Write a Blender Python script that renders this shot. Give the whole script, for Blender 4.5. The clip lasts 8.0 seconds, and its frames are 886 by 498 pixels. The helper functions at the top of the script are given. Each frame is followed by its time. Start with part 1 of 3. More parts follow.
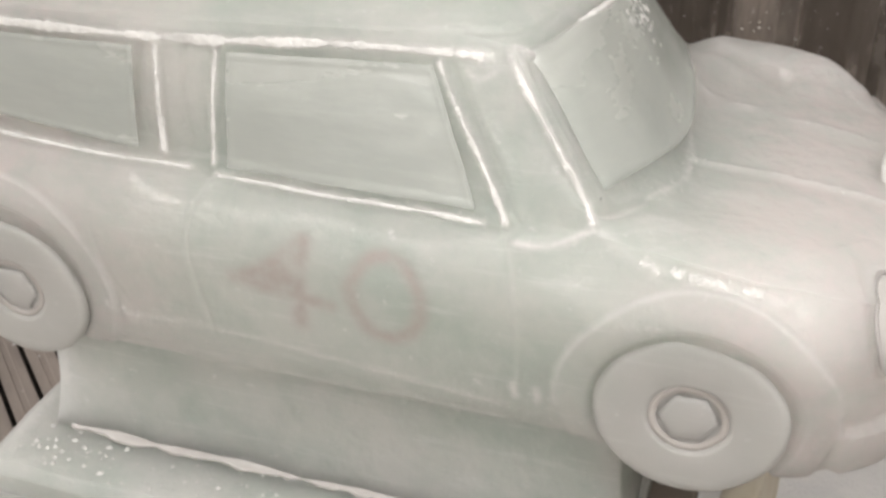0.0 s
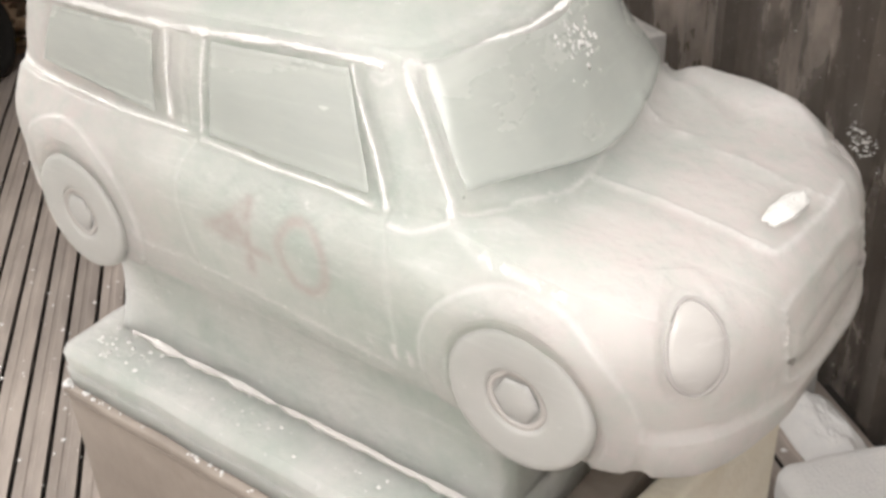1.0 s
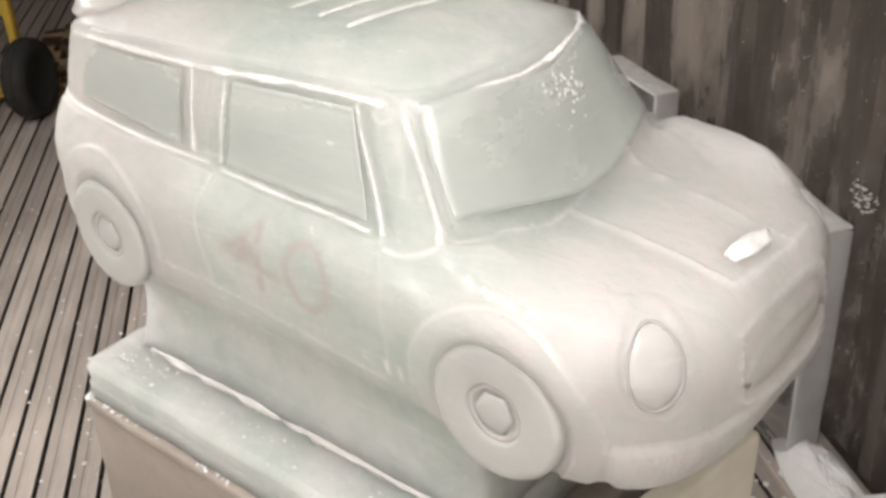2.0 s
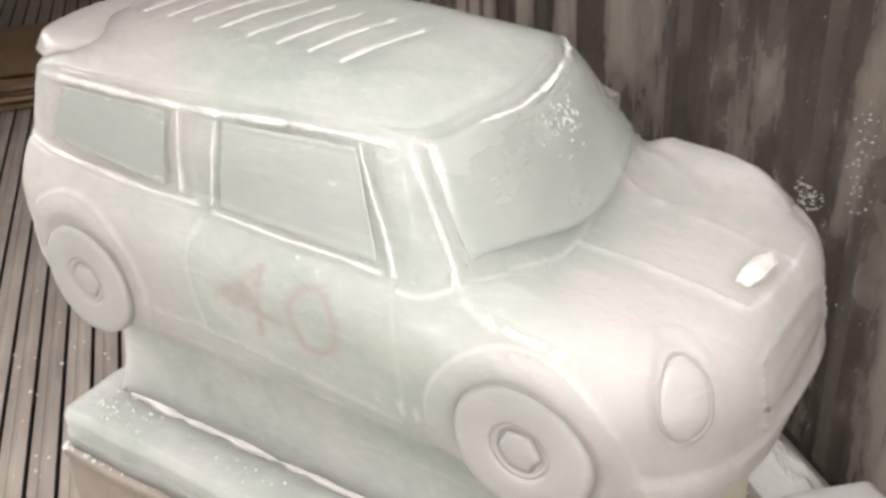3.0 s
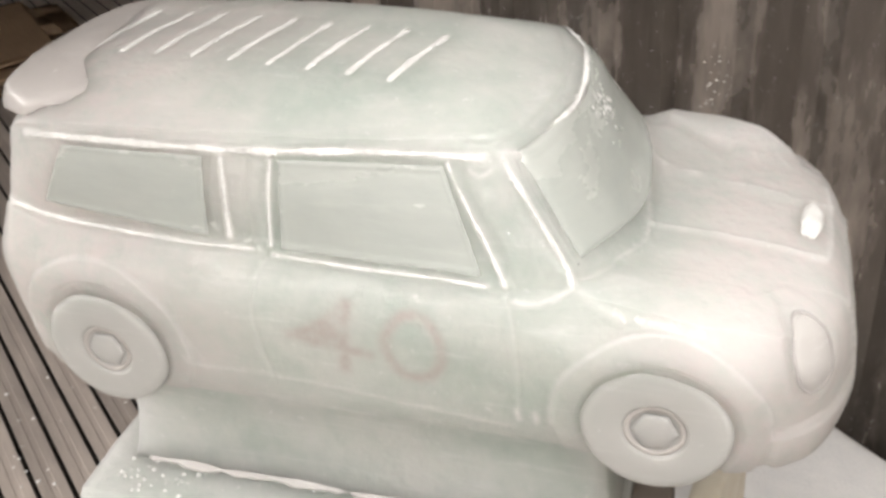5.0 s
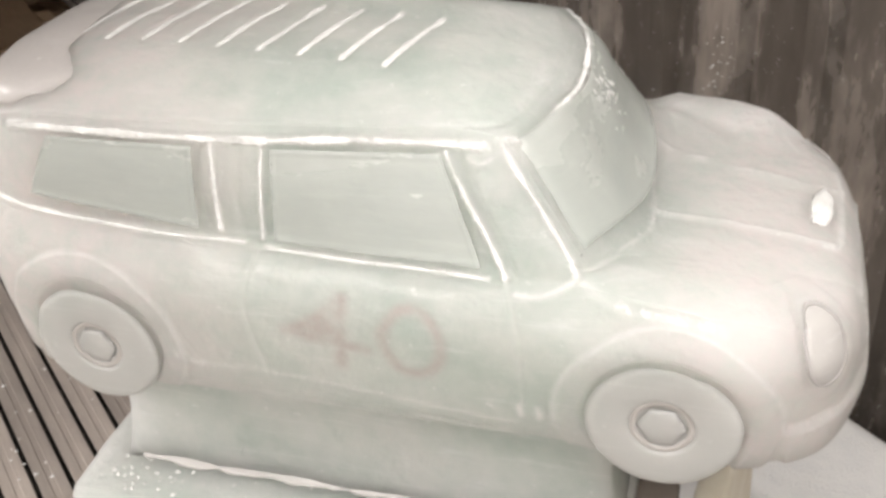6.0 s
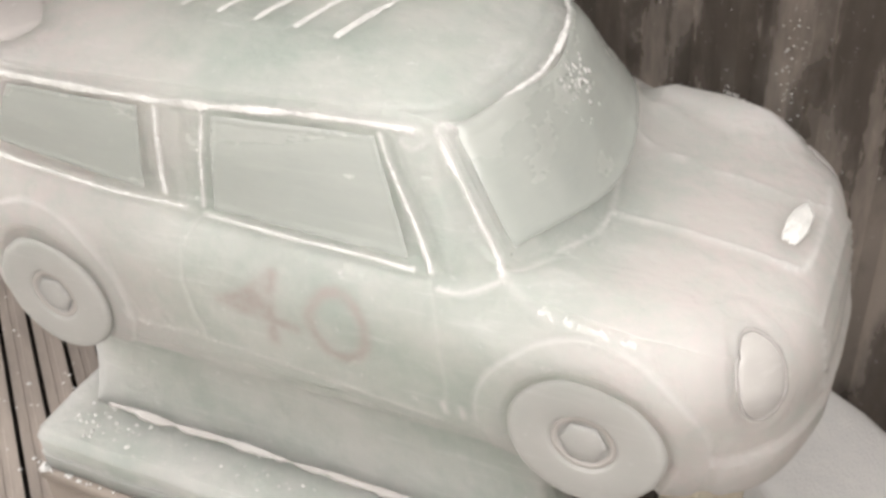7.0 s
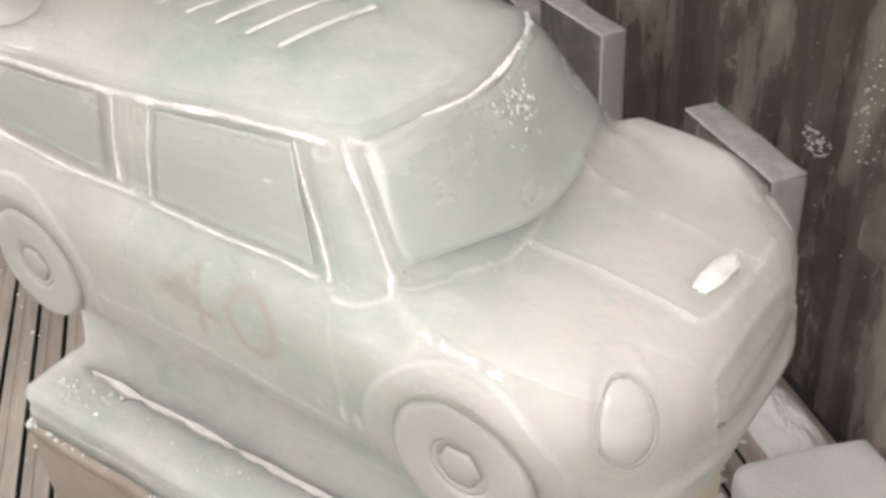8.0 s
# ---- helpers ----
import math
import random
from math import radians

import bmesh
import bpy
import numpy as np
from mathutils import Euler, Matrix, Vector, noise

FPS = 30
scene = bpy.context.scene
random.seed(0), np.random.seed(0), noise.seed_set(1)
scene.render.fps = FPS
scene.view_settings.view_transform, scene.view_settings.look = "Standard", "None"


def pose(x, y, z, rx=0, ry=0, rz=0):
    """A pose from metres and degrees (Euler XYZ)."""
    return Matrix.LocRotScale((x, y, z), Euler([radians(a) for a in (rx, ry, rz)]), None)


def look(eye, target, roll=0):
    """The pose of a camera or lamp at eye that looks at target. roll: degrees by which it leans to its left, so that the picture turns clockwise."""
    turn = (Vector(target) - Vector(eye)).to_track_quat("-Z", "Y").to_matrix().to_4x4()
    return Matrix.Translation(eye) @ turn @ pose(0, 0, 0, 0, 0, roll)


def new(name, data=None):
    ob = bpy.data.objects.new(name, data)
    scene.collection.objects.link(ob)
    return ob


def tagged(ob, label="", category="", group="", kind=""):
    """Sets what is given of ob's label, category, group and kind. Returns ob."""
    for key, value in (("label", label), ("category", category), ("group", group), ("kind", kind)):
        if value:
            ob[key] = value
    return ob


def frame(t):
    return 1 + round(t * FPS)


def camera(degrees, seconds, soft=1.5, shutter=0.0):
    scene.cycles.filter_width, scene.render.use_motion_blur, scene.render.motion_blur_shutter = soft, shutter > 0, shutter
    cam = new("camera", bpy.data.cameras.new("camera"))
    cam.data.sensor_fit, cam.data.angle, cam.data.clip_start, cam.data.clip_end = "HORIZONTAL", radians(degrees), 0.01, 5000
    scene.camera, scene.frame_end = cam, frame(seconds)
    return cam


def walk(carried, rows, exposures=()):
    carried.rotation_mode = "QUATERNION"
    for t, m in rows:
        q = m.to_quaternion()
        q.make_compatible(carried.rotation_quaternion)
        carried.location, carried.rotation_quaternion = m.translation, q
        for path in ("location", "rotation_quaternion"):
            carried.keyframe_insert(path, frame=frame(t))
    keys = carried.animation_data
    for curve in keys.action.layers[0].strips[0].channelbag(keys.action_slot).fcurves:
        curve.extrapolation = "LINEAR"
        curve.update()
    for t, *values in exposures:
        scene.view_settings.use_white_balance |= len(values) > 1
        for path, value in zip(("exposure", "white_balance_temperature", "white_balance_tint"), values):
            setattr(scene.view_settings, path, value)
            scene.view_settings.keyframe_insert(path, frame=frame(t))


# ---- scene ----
cam = camera(46.9, 8.0, soft=3.2)
HUB = 1.13      # height of the wheel hubs over the floor
PATH = [
    (0, (0.659, -0.613, 0.527), (0.086, 0.988, -0.526), -1.8),
    (0.5, (0.849, -0.573, 0.545), (0.006, 0.898, -0.516), -3.0),
    (1, (1.018, -0.557, 0.580), (-0.054, 0.764, -0.471), -3.7),
    (2.3, (1.104, -0.611, 0.616), (-0.045, 0.727, -0.337), -2.6),
    (2.5, (1.095, -0.609, 0.629), (-0.028, 0.728, -0.346), -2.8),
    (3, (1.012, -0.634, 0.635), (-0.002, 0.790, -0.338), -2.9),
    (3.5, (0.868, -0.705, 0.680), (0.047, 0.816, -0.328), -2.7),
    (4, (0.758, -0.744, 0.693), (0.103, 0.843, -0.333), -2.6),
    (4.5, (0.713, -0.766, 0.693), (0.143, 0.844, -0.347), -3.7),
    (6, (0.686, -0.732, 0.680), (0.131, 0.858, -0.400), -4.9),
    (6.5, (0.692, -0.688, 0.668), (0.142, 0.880, -0.445), -2.9),
    (7, (0.831, -0.620, 0.671), (0.073, 0.839, -0.468), -4.3),
    (7.5, (0.972, -0.553, 0.668), (0.022, 0.804, -0.454), -4.6),
    (8, (1.030, -0.509, 0.676), (0.015, 0.802, -0.441), -4.1),
]
UP = Vector((0, 0, HUB))
walk(cam, [(t, look(Vector(eye) + UP, Vector(target) + UP, roll)) for t, eye, target, roll in PATH],
     [(0.0, -0.12, 6500, 10), (0.5, -0.02, 6500, 10), (0.8, 0.23, 6500, 10), (6.2, 0.24, 6500, 10), (7.0, 0.08, 6500, 10), (8.0, 0.10, 6500, 10)])

# ---- light ----
world = bpy.data.worlds.new("cold_store_air")
scene.world = world
world.use_nodes = True
world.node_tree.nodes["Background"].inputs["Color"].default_value = (0.9, 0.95, 1.0, 1)
world.node_tree.nodes["Background"].inputs["Strength"].default_value = 0.05
ROOM = pose(0, 0, 0, 0, 0, -40)          # the room lies at an angle to the car: u along the ribs, v towards the ribbed wall
CEIL = 2.3


# Unseen lights, added and made broader than their battens to soften the shading.
def broad_light(u, v, length, power):
    data = bpy.data.lights.new("unseen_ceiling_light", "AREA")
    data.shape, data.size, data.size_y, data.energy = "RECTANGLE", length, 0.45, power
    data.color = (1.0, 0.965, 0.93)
    ob = new("unseen_ceiling_light", data)
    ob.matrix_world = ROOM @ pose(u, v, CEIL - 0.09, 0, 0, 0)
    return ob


broad_light(0.95, -1.75, 1.5, 29.5)
broad_light(1.2, 0.35, 1.5, 24)
# added to brighten the plinth and the floor on the left
broad_light(-1.4, -1.15, 1.5, 32)


# ---- materials ----
def material(name, colour, rough=0.5, metal=0.0, var=None, scale=8.0, detail=6.0, amount=0.5, stretch=(1, 1, 1),
             bump=0.0, bump_scale=60.0, sss=0.0, radius=(0.03, 0.03, 0.03), coat=0.0, rough_var=0.0, ramp=(0.35, 0.65), random=0.0, specks=0.0, scratch=0.0, fleck=(0.86, 0.86, 0.85), carved=False, glass=0.0):
    m = bpy.data.materials.new(name)
    m.use_nodes = True
    nt = m.node_tree
    b = nt.nodes["Principled BSDF"]
    b.inputs["Roughness"].default_value = rough
    b.inputs["Metallic"].default_value = metal
    if sss:
        b.inputs["Subsurface Weight"].default_value = sss
        b.inputs["Subsurface Radius"].default_value = radius
        b.inputs["Subsurface Scale"].default_value = 1.0
    if glass:
        b.inputs["Transmission Weight"].default_value = glass
        b.inputs["IOR"].default_value = 1.31
    if coat:
        b.inputs["Coat Weight"].default_value = coat
        b.inputs["Coat Roughness"].default_value = 0.07
    tc = nt.nodes.new("ShaderNodeTexCoord")
    mp = nt.nodes.new("ShaderNodeMapping")
    mp.inputs["Scale"].default_value = stretch
    nt.links.new(tc.outputs["Object"], mp.inputs["Vector"])
    if var:
        n1 = nt.nodes.new("ShaderNodeTexNoise")
        n1.inputs["Scale"].default_value, n1.inputs["Detail"].default_value = scale, detail
        n1.inputs["Roughness"].default_value = 0.62
        n2 = nt.nodes.new("ShaderNodeTexNoise")
        n2.inputs["Scale"].default_value, n2.inputs["Detail"].default_value = scale * 7.3, 4.0
        nt.links.new(mp.outputs[0], n1.inputs["Vector"])
        nt.links.new(mp.outputs[0], n2.inputs["Vector"])
        r1 = nt.nodes.new("ShaderNodeMapRange")
        r1.inputs["From Min"].default_value, r1.inputs["From Max"].default_value = ramp
        nt.links.new(n1.outputs["Fac"], r1.inputs["Value"])
        mixf = nt.nodes.new("ShaderNodeMix")
        mixf.data_type = "FLOAT"
        mixf.inputs[0].default_value = 0.3
        nt.links.new(r1.outputs[0], mixf.inputs[2])
        nt.links.new(n2.outputs["Fac"], mixf.inputs[3])
        sc = nt.nodes.new("ShaderNodeMath")
        sc.operation, sc.use_clamp = "MULTIPLY", True
        sc.inputs[1].default_value = amount
        nt.links.new(mixf.outputs[0], sc.inputs[0])
        mix = nt.nodes.new("ShaderNodeMix")
        mix.data_type = "RGBA"
        mix.inputs[6].default_value, mix.inputs[7].default_value = (*colour, 1), (*var, 1)
        nt.links.new(sc.outputs[0], mix.inputs[0])
        out = mix.outputs[2]
        for k, (amt, sc_, lo, hi, st) in enumerate(((specks, 55.0, 0.63, 0.72, (1, 1, 1)), (scratch, 16.0, 0.56, 0.74, (0.5, 1.0, 7.0)))):
            if amt:
                mp2 = nt.nodes.new("ShaderNodeMapping")
                mp2.inputs["Scale"].default_value = st
                mp2.inputs["Rotation"].default_value = (0, 0.12 * k, 0)
                nt.links.new(tc.outputs["Object"], mp2.inputs["Vector"])
                n3 = nt.nodes.new("ShaderNodeTexNoise")
                n3.inputs["Scale"].default_value, n3.inputs["Detail"].default_value = sc_, 6.0
                n3.inputs["Roughness"].default_value = 0.7
                nt.links.new(mp2.outputs[0], n3.inputs["Vector"])
                r3 = nt.nodes.new("ShaderNodeMapRange")
                r3.inputs["From Min"].default_value, r3.inputs["From Max"].default_value = lo, hi
                r3.inputs["To Max"].default_value = amt
                nt.links.new(n3.outputs["Fac"], r3.inputs["Value"])
                mx = nt.nodes.new("ShaderNodeMix")
                mx.data_type = "RGBA"
                mx.inputs[7].default_value = (*fleck, 1)
                nt.links.new(r3.outputs[0], mx.inputs[0])
                nt.links.new(out, mx.inputs[6])
                out = mx.outputs[2]
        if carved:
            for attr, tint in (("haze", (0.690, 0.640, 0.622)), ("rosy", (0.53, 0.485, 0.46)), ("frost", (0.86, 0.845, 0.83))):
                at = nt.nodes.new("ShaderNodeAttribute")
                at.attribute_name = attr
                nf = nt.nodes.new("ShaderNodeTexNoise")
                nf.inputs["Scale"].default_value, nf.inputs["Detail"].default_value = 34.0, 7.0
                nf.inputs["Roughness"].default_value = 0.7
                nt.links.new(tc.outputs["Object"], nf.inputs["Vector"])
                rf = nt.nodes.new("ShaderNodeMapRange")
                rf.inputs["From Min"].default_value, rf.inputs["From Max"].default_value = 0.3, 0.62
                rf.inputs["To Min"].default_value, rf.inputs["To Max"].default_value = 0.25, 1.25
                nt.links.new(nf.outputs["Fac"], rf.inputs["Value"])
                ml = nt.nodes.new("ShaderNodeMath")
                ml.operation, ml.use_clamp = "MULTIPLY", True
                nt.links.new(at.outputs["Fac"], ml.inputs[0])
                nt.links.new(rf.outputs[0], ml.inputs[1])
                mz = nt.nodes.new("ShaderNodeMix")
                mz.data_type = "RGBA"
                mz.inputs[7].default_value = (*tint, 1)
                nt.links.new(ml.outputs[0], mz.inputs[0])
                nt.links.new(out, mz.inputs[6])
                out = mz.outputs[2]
        if random:
            info = nt.nodes.new("ShaderNodeObjectInfo")
            hsv = nt.nodes.new("ShaderNodeHueSaturation")
            rr = nt.nodes.new("ShaderNodeMapRange")
            rr.inputs["To Min"].default_value, rr.inputs["To Max"].default_value = 1 - random, 1 + random
            nt.links.new(info.outputs["Random"], rr.inputs["Value"])
            nt.links.new(rr.outputs[0], hsv.inputs["Value"])
            nt.links.new(out, hsv.inputs["Color"])
            out = hsv.outputs[0]
        nt.links.new(out, b.inputs["Base Color"])
        if rough_var:
            rv = nt.nodes.new("ShaderNodeMapRange")
            rv.inputs["To Min"].default_value, rv.inputs["To Max"].default_value = max(rough - rough_var, 0.05), min(rough + rough_var, 1)
            nt.links.new(n1.outputs["Fac"], rv.inputs["Value"])
            rv.inputs["From Min"].default_value, rv.inputs["From Max"].default_value = 0.3, 0.7
            nt.links.new(rv.outputs[0], b.inputs["Roughness"])
    else:
        b.inputs["Base Color"].default_value = (*colour, 1)
    if bump:
        nb = nt.nodes.new("ShaderNodeTexNoise")
        nb.inputs["Scale"].default_value, nb.inputs["Detail"].default_value = bump_scale, 5.0
        nt.links.new(mp.outputs[0], nb.inputs["Vector"])
        bp = nt.nodes.new("ShaderNodeBump")
        bp.inputs["Strength"].default_value, bp.inputs["Distance"].default_value = bump, 0.004
        nt.links.new(nb.outputs["Fac"], bp.inputs["Height"])
        nt.links.new(bp.outputs[0], b.inputs["Normal"])
    return m


ICE = material("cloudy_ice", (0.460, 0.530, 0.482), 0.40, var=(0.700, 0.700, 0.665), scale=9.0, amount=1.0, bump=0.6, bump_scale=75,
               sss=1.0, radius=(0.20, 0.207, 0.20), coat=0.22, rough_var=0.12, specks=0.8, scratch=0.45, carved=True, glass=0.28)
ICE_END = material("hazy_ice_carving", (0.46, 0.435, 0.422), 0.36, var=(0.53, 0.50, 0.488), scale=5.0, amount=1.0, bump=0.35, bump_scale=45,
                   sss=0.8, radius=(0.02, 0.0205, 0.02), glass=0.12, coat=0.2, rough_var=0.12, specks=0.45, scratch=0.2)
ICE_THIN = material("cloudy_ice_carving", (0.43, 0.45, 0.428), 0.34, var=(0.515, 0.505, 0.49), scale=5.0, amount=1.0, bump=0.35, bump_scale=45,
                    sss=0.8, radius=(0.02, 0.0205, 0.02), glass=0.12, coat=0.2, rough_var=0.12, specks=0.45, scratch=0.2)
ICE_SHEET = material("flat_hazy_ice", (0.445, 0.430, 0.415), 0.38, var=(0.515, 0.49, 0.475), scale=5.0, amount=1.0, bump=0.3, bump_scale=45,
                     coat=0.12, rough_var=0.12, specks=0.5, scratch=0.35)
CLEAR = material("clear_ice", (0.390, 0.418, 0.392), 0.28, var=(0.490, 0.500, 0.476), scale=4, amount=1.0, stretch=(0.6, 1, 2.2), bump=0.15,
                 bump_scale=40, coat=0.2, glass=0.18, rough_var=0.1, specks=0.10, scratch=0.22, fleck=(0.62, 0.63, 0.61))
FROST = material("white_frost", (0.58, 0.58, 0.565), 0.9, var=(0.86, 0.85, 0.835), scale=30, amount=1.0, bump=0.6, bump_scale=220)
DULL = material("carved_rosy_ice", (0.425, 0.40, 0.38), 0.5, var=(0.47, 0.45, 0.43), scale=30, amount=0.8, bump=0.3, bump_scale=90)
GREY_ICE = material("grey_ice", (0.44, 0.44, 0.435), 0.4, var=(0.60, 0.59, 0.58), scale=9, amount=0.9, bump=0.3, bump_scale=50,
                    sss=0.5, radius=(0.03, 0.03, 0.03), coat=0.3)
CLEAR_SLAB = material("see_through_ice", (0.80, 0.80, 0.79), 0.10, var=(0.90, 0.90, 0.89), scale=8, amount=1.0, bump=0.25, bump_scale=30, glass=0.94)
SNOW = material("packed_snow", (0.84, 0.84, 0.84), 0.85, var=(0.92, 0.91, 0.90), scale=25, amount=0.9, bump=0.8, bump_scale=160,
                sss=0.4, radius=(0.01, 0.01, 0.01))
ALU = material("worn_aluminium", (0.33, 0.287, 0.260), 0.48, metal=0.3, var=(0.60, 0.53, 0.478), scale=6, amount=0.9, stretch=(0.35, 2, 1),
               bump=0.25, bump_scale=90, rough_var=0.12, random=0.16, specks=0.5)
DARK = material("dark_gap", (0.03, 0.027, 0.025), 0.8, var=(0.06, 0.052, 0.047), scale=14, amount=0.9, bump=0.3)
STEEL = material("stained_steel", (0.118, 0.101, 0.088), 0.26, metal=0.5, var=(0.64, 0.575, 0.52), scale=1.5, amount=0.85, stretch=(2.6, 1, 0.75),
                 bump=0.2, bump_scale=30, rough_var=0.15, ramp=(0.48, 0.60), specks=0.6)
PANEL = material("white_panel", (0.80, 0.80, 0.78), 0.5, var=(0.86, 0.85, 0.83), scale=2.5, amount=0.8, bump=0.1)
CARD = material("brown_cardboard", (0.50, 0.36, 0.23), 0.85, var=(0.60, 0.44, 0.30), scale=6, amount=0.9, stretch=(1, 8, 1), bump=0.2, bump_scale=80)
BOARD = material("wet_brown_board", (0.22, 0.185, 0.16), 0.5, var=(0.34, 0.295, 0.26), scale=10, amount=0.9, bump=0.3, bump_scale=70, rough_var=0.15)
RUBBER = material("black_rubber", (0.010, 0.0095, 0.009), 0.8, var=(0.022, 0.02, 0.018), scale=20, amount=0.8, bump=0.5, bump_scale=120)
YELLOW = material("yellow_paint", (0.55, 0.36, 0.04), 0.45, var=(0.40, 0.26, 0.04), scale=15, amount=0.8, bump=0.15)
RUST = material("rusty_steel", (0.07, 0.046, 0.030), 0.6, metal=0.3, var=(0.15, 0.095, 0.055), scale=25, amount=0.9, bump=0.4)
CREAM = material("cream_foam", (0.70, 0.64, 0.52), 0.7, var=(0.80, 0.76, 0.66), scale=18, amount=0.9, bump=0.4, bump_scale=110,
                 sss=0.3, radius=(0.01, 0.01, 0.01))
LAMP = bpy.data.materials.new("lamp_glow")
LAMP.use_nodes = True
LAMP.node_tree.nodes["Principled BSDF"].inputs["Emission Color"].default_value = (1, 0.96, 0.9, 1)
LAMP.node_tree.nodes["Principled BSDF"].inputs["Emission Strength"].default_value = 3.0


# ---- mesh helpers ----
def part(name, bm, mat, parent=None, label="", smooth=True):
    me = bpy.data.meshes.new(name)
    bmesh.ops.recalc_face_normals(bm, faces=bm.faces[:])
    bm.to_mesh(me)
    bm.free()
    me.materials.append(mat)
    if smooth:
        me.polygons.foreach_set("use_smooth", [True] * len(me.polygons))
    ob = new(name, me)
    if parent:
        ob.parent = parent
    if label:
        ob["label"] = label
    return ob


def empty(name, m=None):
    ob = new(name)
    ob.empty_display_size = 0.05
    if m is not None:
        ob.matrix_world = m
    return ob


def box_bm(x0, x1, y0, y1, z0, z1, bevel=0.0, segs=2, cuts=0, rough=0.0, seed=0.0):
    bm = bmesh.new()
    bmesh.ops.create_cube(bm, size=1.0)
    for v in bm.verts:
        v.co = Vector((x0 + (v.co.x + 0.5) * (x1 - x0), y0 + (v.co.y + 0.5) * (y1 - y0), z0 + (v.co.z + 0.5) * (z1 - z0)))
    if bevel:
        bmesh.ops.bevel(bm, geom=bm.edges[:], offset=bevel, segments=segs, affect="EDGES", profile=0.5)
    if cuts:
        bmesh.ops.subdivide_edges(bm, edges=[e for e in bm.edges if e.calc_length() > 0.03], cuts=cuts, use_grid_fill=True)
    if rough:
        for v in bm.verts:
            v.co += noise.noise_vector(v.co * 14 + Vector((seed, seed, seed))) * rough
    return bm


def grid_bm(rows, closed_u=False, cap=False):
    """A skin over rows of points; each row a list of the same length."""
    bm = bmesh.new()
    vs = [[bm.verts.new(p) for p in r] for r in rows]
    n = len(rows[0])
    for a, b in zip(vs, vs[1:]):
        for i in range(n if closed_u else n - 1):
            j = (i + 1) % n
            bm.faces.new((a[i], a[j], b[j], b[i]))
    if cap:
        bm.faces.new(vs[0])
        bm.faces.new(vs[-1][::-1])
    return bm


def lathe_bm(profile, n=40, axis="y", ripple=0.0):
    """Turns (radius, along) pairs about an axis."""
    rows = []
    for r, a in profile:
        row = []
        for i in range(n):
            t = 2 * math.pi * i / n
            rr = r * (1 + ripple * noise.noise(Vector((math.cos(t) * 2, math.sin(t) * 2, a * 20))))
            c, s = rr * math.cos(t), rr * math.sin(t)
            row.append((c, a, s) if axis == "y" else (a, c, s) if axis == "x" else (c, s, a))
        rows.append(row)
    return grid_bm(rows, closed_u=True, cap=True)


def smooth_path(pts, steps=8):
    pts = [Vector(p) for p in pts]
    out = []
    for i in range(len(pts) - 1):
        p0, p1, p2, p3 = pts[max(i - 1, 0)], pts[i], pts[i + 1], pts[min(i + 2, len(pts) - 1)]
        for k in range(steps):
            t = k / steps
            out.append(0.5 * ((2 * p1) + (p2 - p0) * t + (2 * p0 - 5 * p1 + 4 * p2 - p3) * t * t + (3 * p1 - p0 - 3 * p2 + p3) * t ** 3))
    out.append(pts[-1])
    return out


def ridge_bm(path, normals, width, height, sides=8, wobble=0.25, seed=0.0, closed=False):
    """A soft ridge of uneven width that follows a path on a surface."""
    rows = []
    for i, p in enumerate(path):
        d = ((path[(i + 1) % len(path)] - path[i - 1]) if closed else (path[min(i + 1, len(path) - 1)] - path[max(i - 1, 0)])).normalized()
        n = normals[i]
        side = d.cross(n).normalized()
        end = min(i, len(path) - 1 - i) / 2.0
        k = (0.55 if end < 0.5 and not closed else 1.0) * max(0.12, 1 + wobble * noise.noise(p * 38 + Vector((seed, 0, 0))) + 0.9 * wobble * noise.noise(p * 170 + Vector((0, seed, 0))))
        rows.append([p + side * (math.cos(a) * width * k) + n * (math.sin(a) * height * k)
                     for a in [2 * math.pi * s / sides for s in range(sides)]])
    if closed:
        return grid_bm(rows + [rows[0]], closed_u=True)
    return grid_bm(rows, closed_u=True, cap=True)


# ---- the room ----
def room_box(name, u0, u1, v0, v1, z0, z1, mat):
    ob = part(name, box_bm(u0, u1, v0, v1, z0, z1), mat, smooth=False)
    ob.matrix_world = ROOM
    return tagged(ob, kind="structure")


U0, U1, V0, V1 = -6.4, 2.6, -2.1, 1.57
floor = tagged(room_box("floor", U0, U1, V0, V1 + 0.05, -0.06, -0.028, DARK), "ribbed aluminium cold store floor with dark gaps", "floor")
# Unseen ceiling and pale walls, added to close the room and bounce light.
room_box("ceiling", U0 - 0.1, U1 + 0.1, V0 - 0.1, V1 + 0.15, CEIL, CEIL + 0.1, PANEL)
tagged(room_box("wall_south", U0 - 0.1, U1 + 0.1, V0 - 0.1, V0, -0.06, CEIL, PANEL), "plain pale insulated panel wall, unseen, bounces light on the car", "wall")
tagged(room_box("wall_east", U1, U1 + 0.1, V0, V1, -0.06, CEIL, PANEL), "plain pale insulated panel wall, unseen, bounces light on the car", "wall")
tagged(room_box("wall_west", U0 - 0.1, U0, V0, V1, -0.06, CEIL, STEEL), "dark stained steel end wall", "wall")


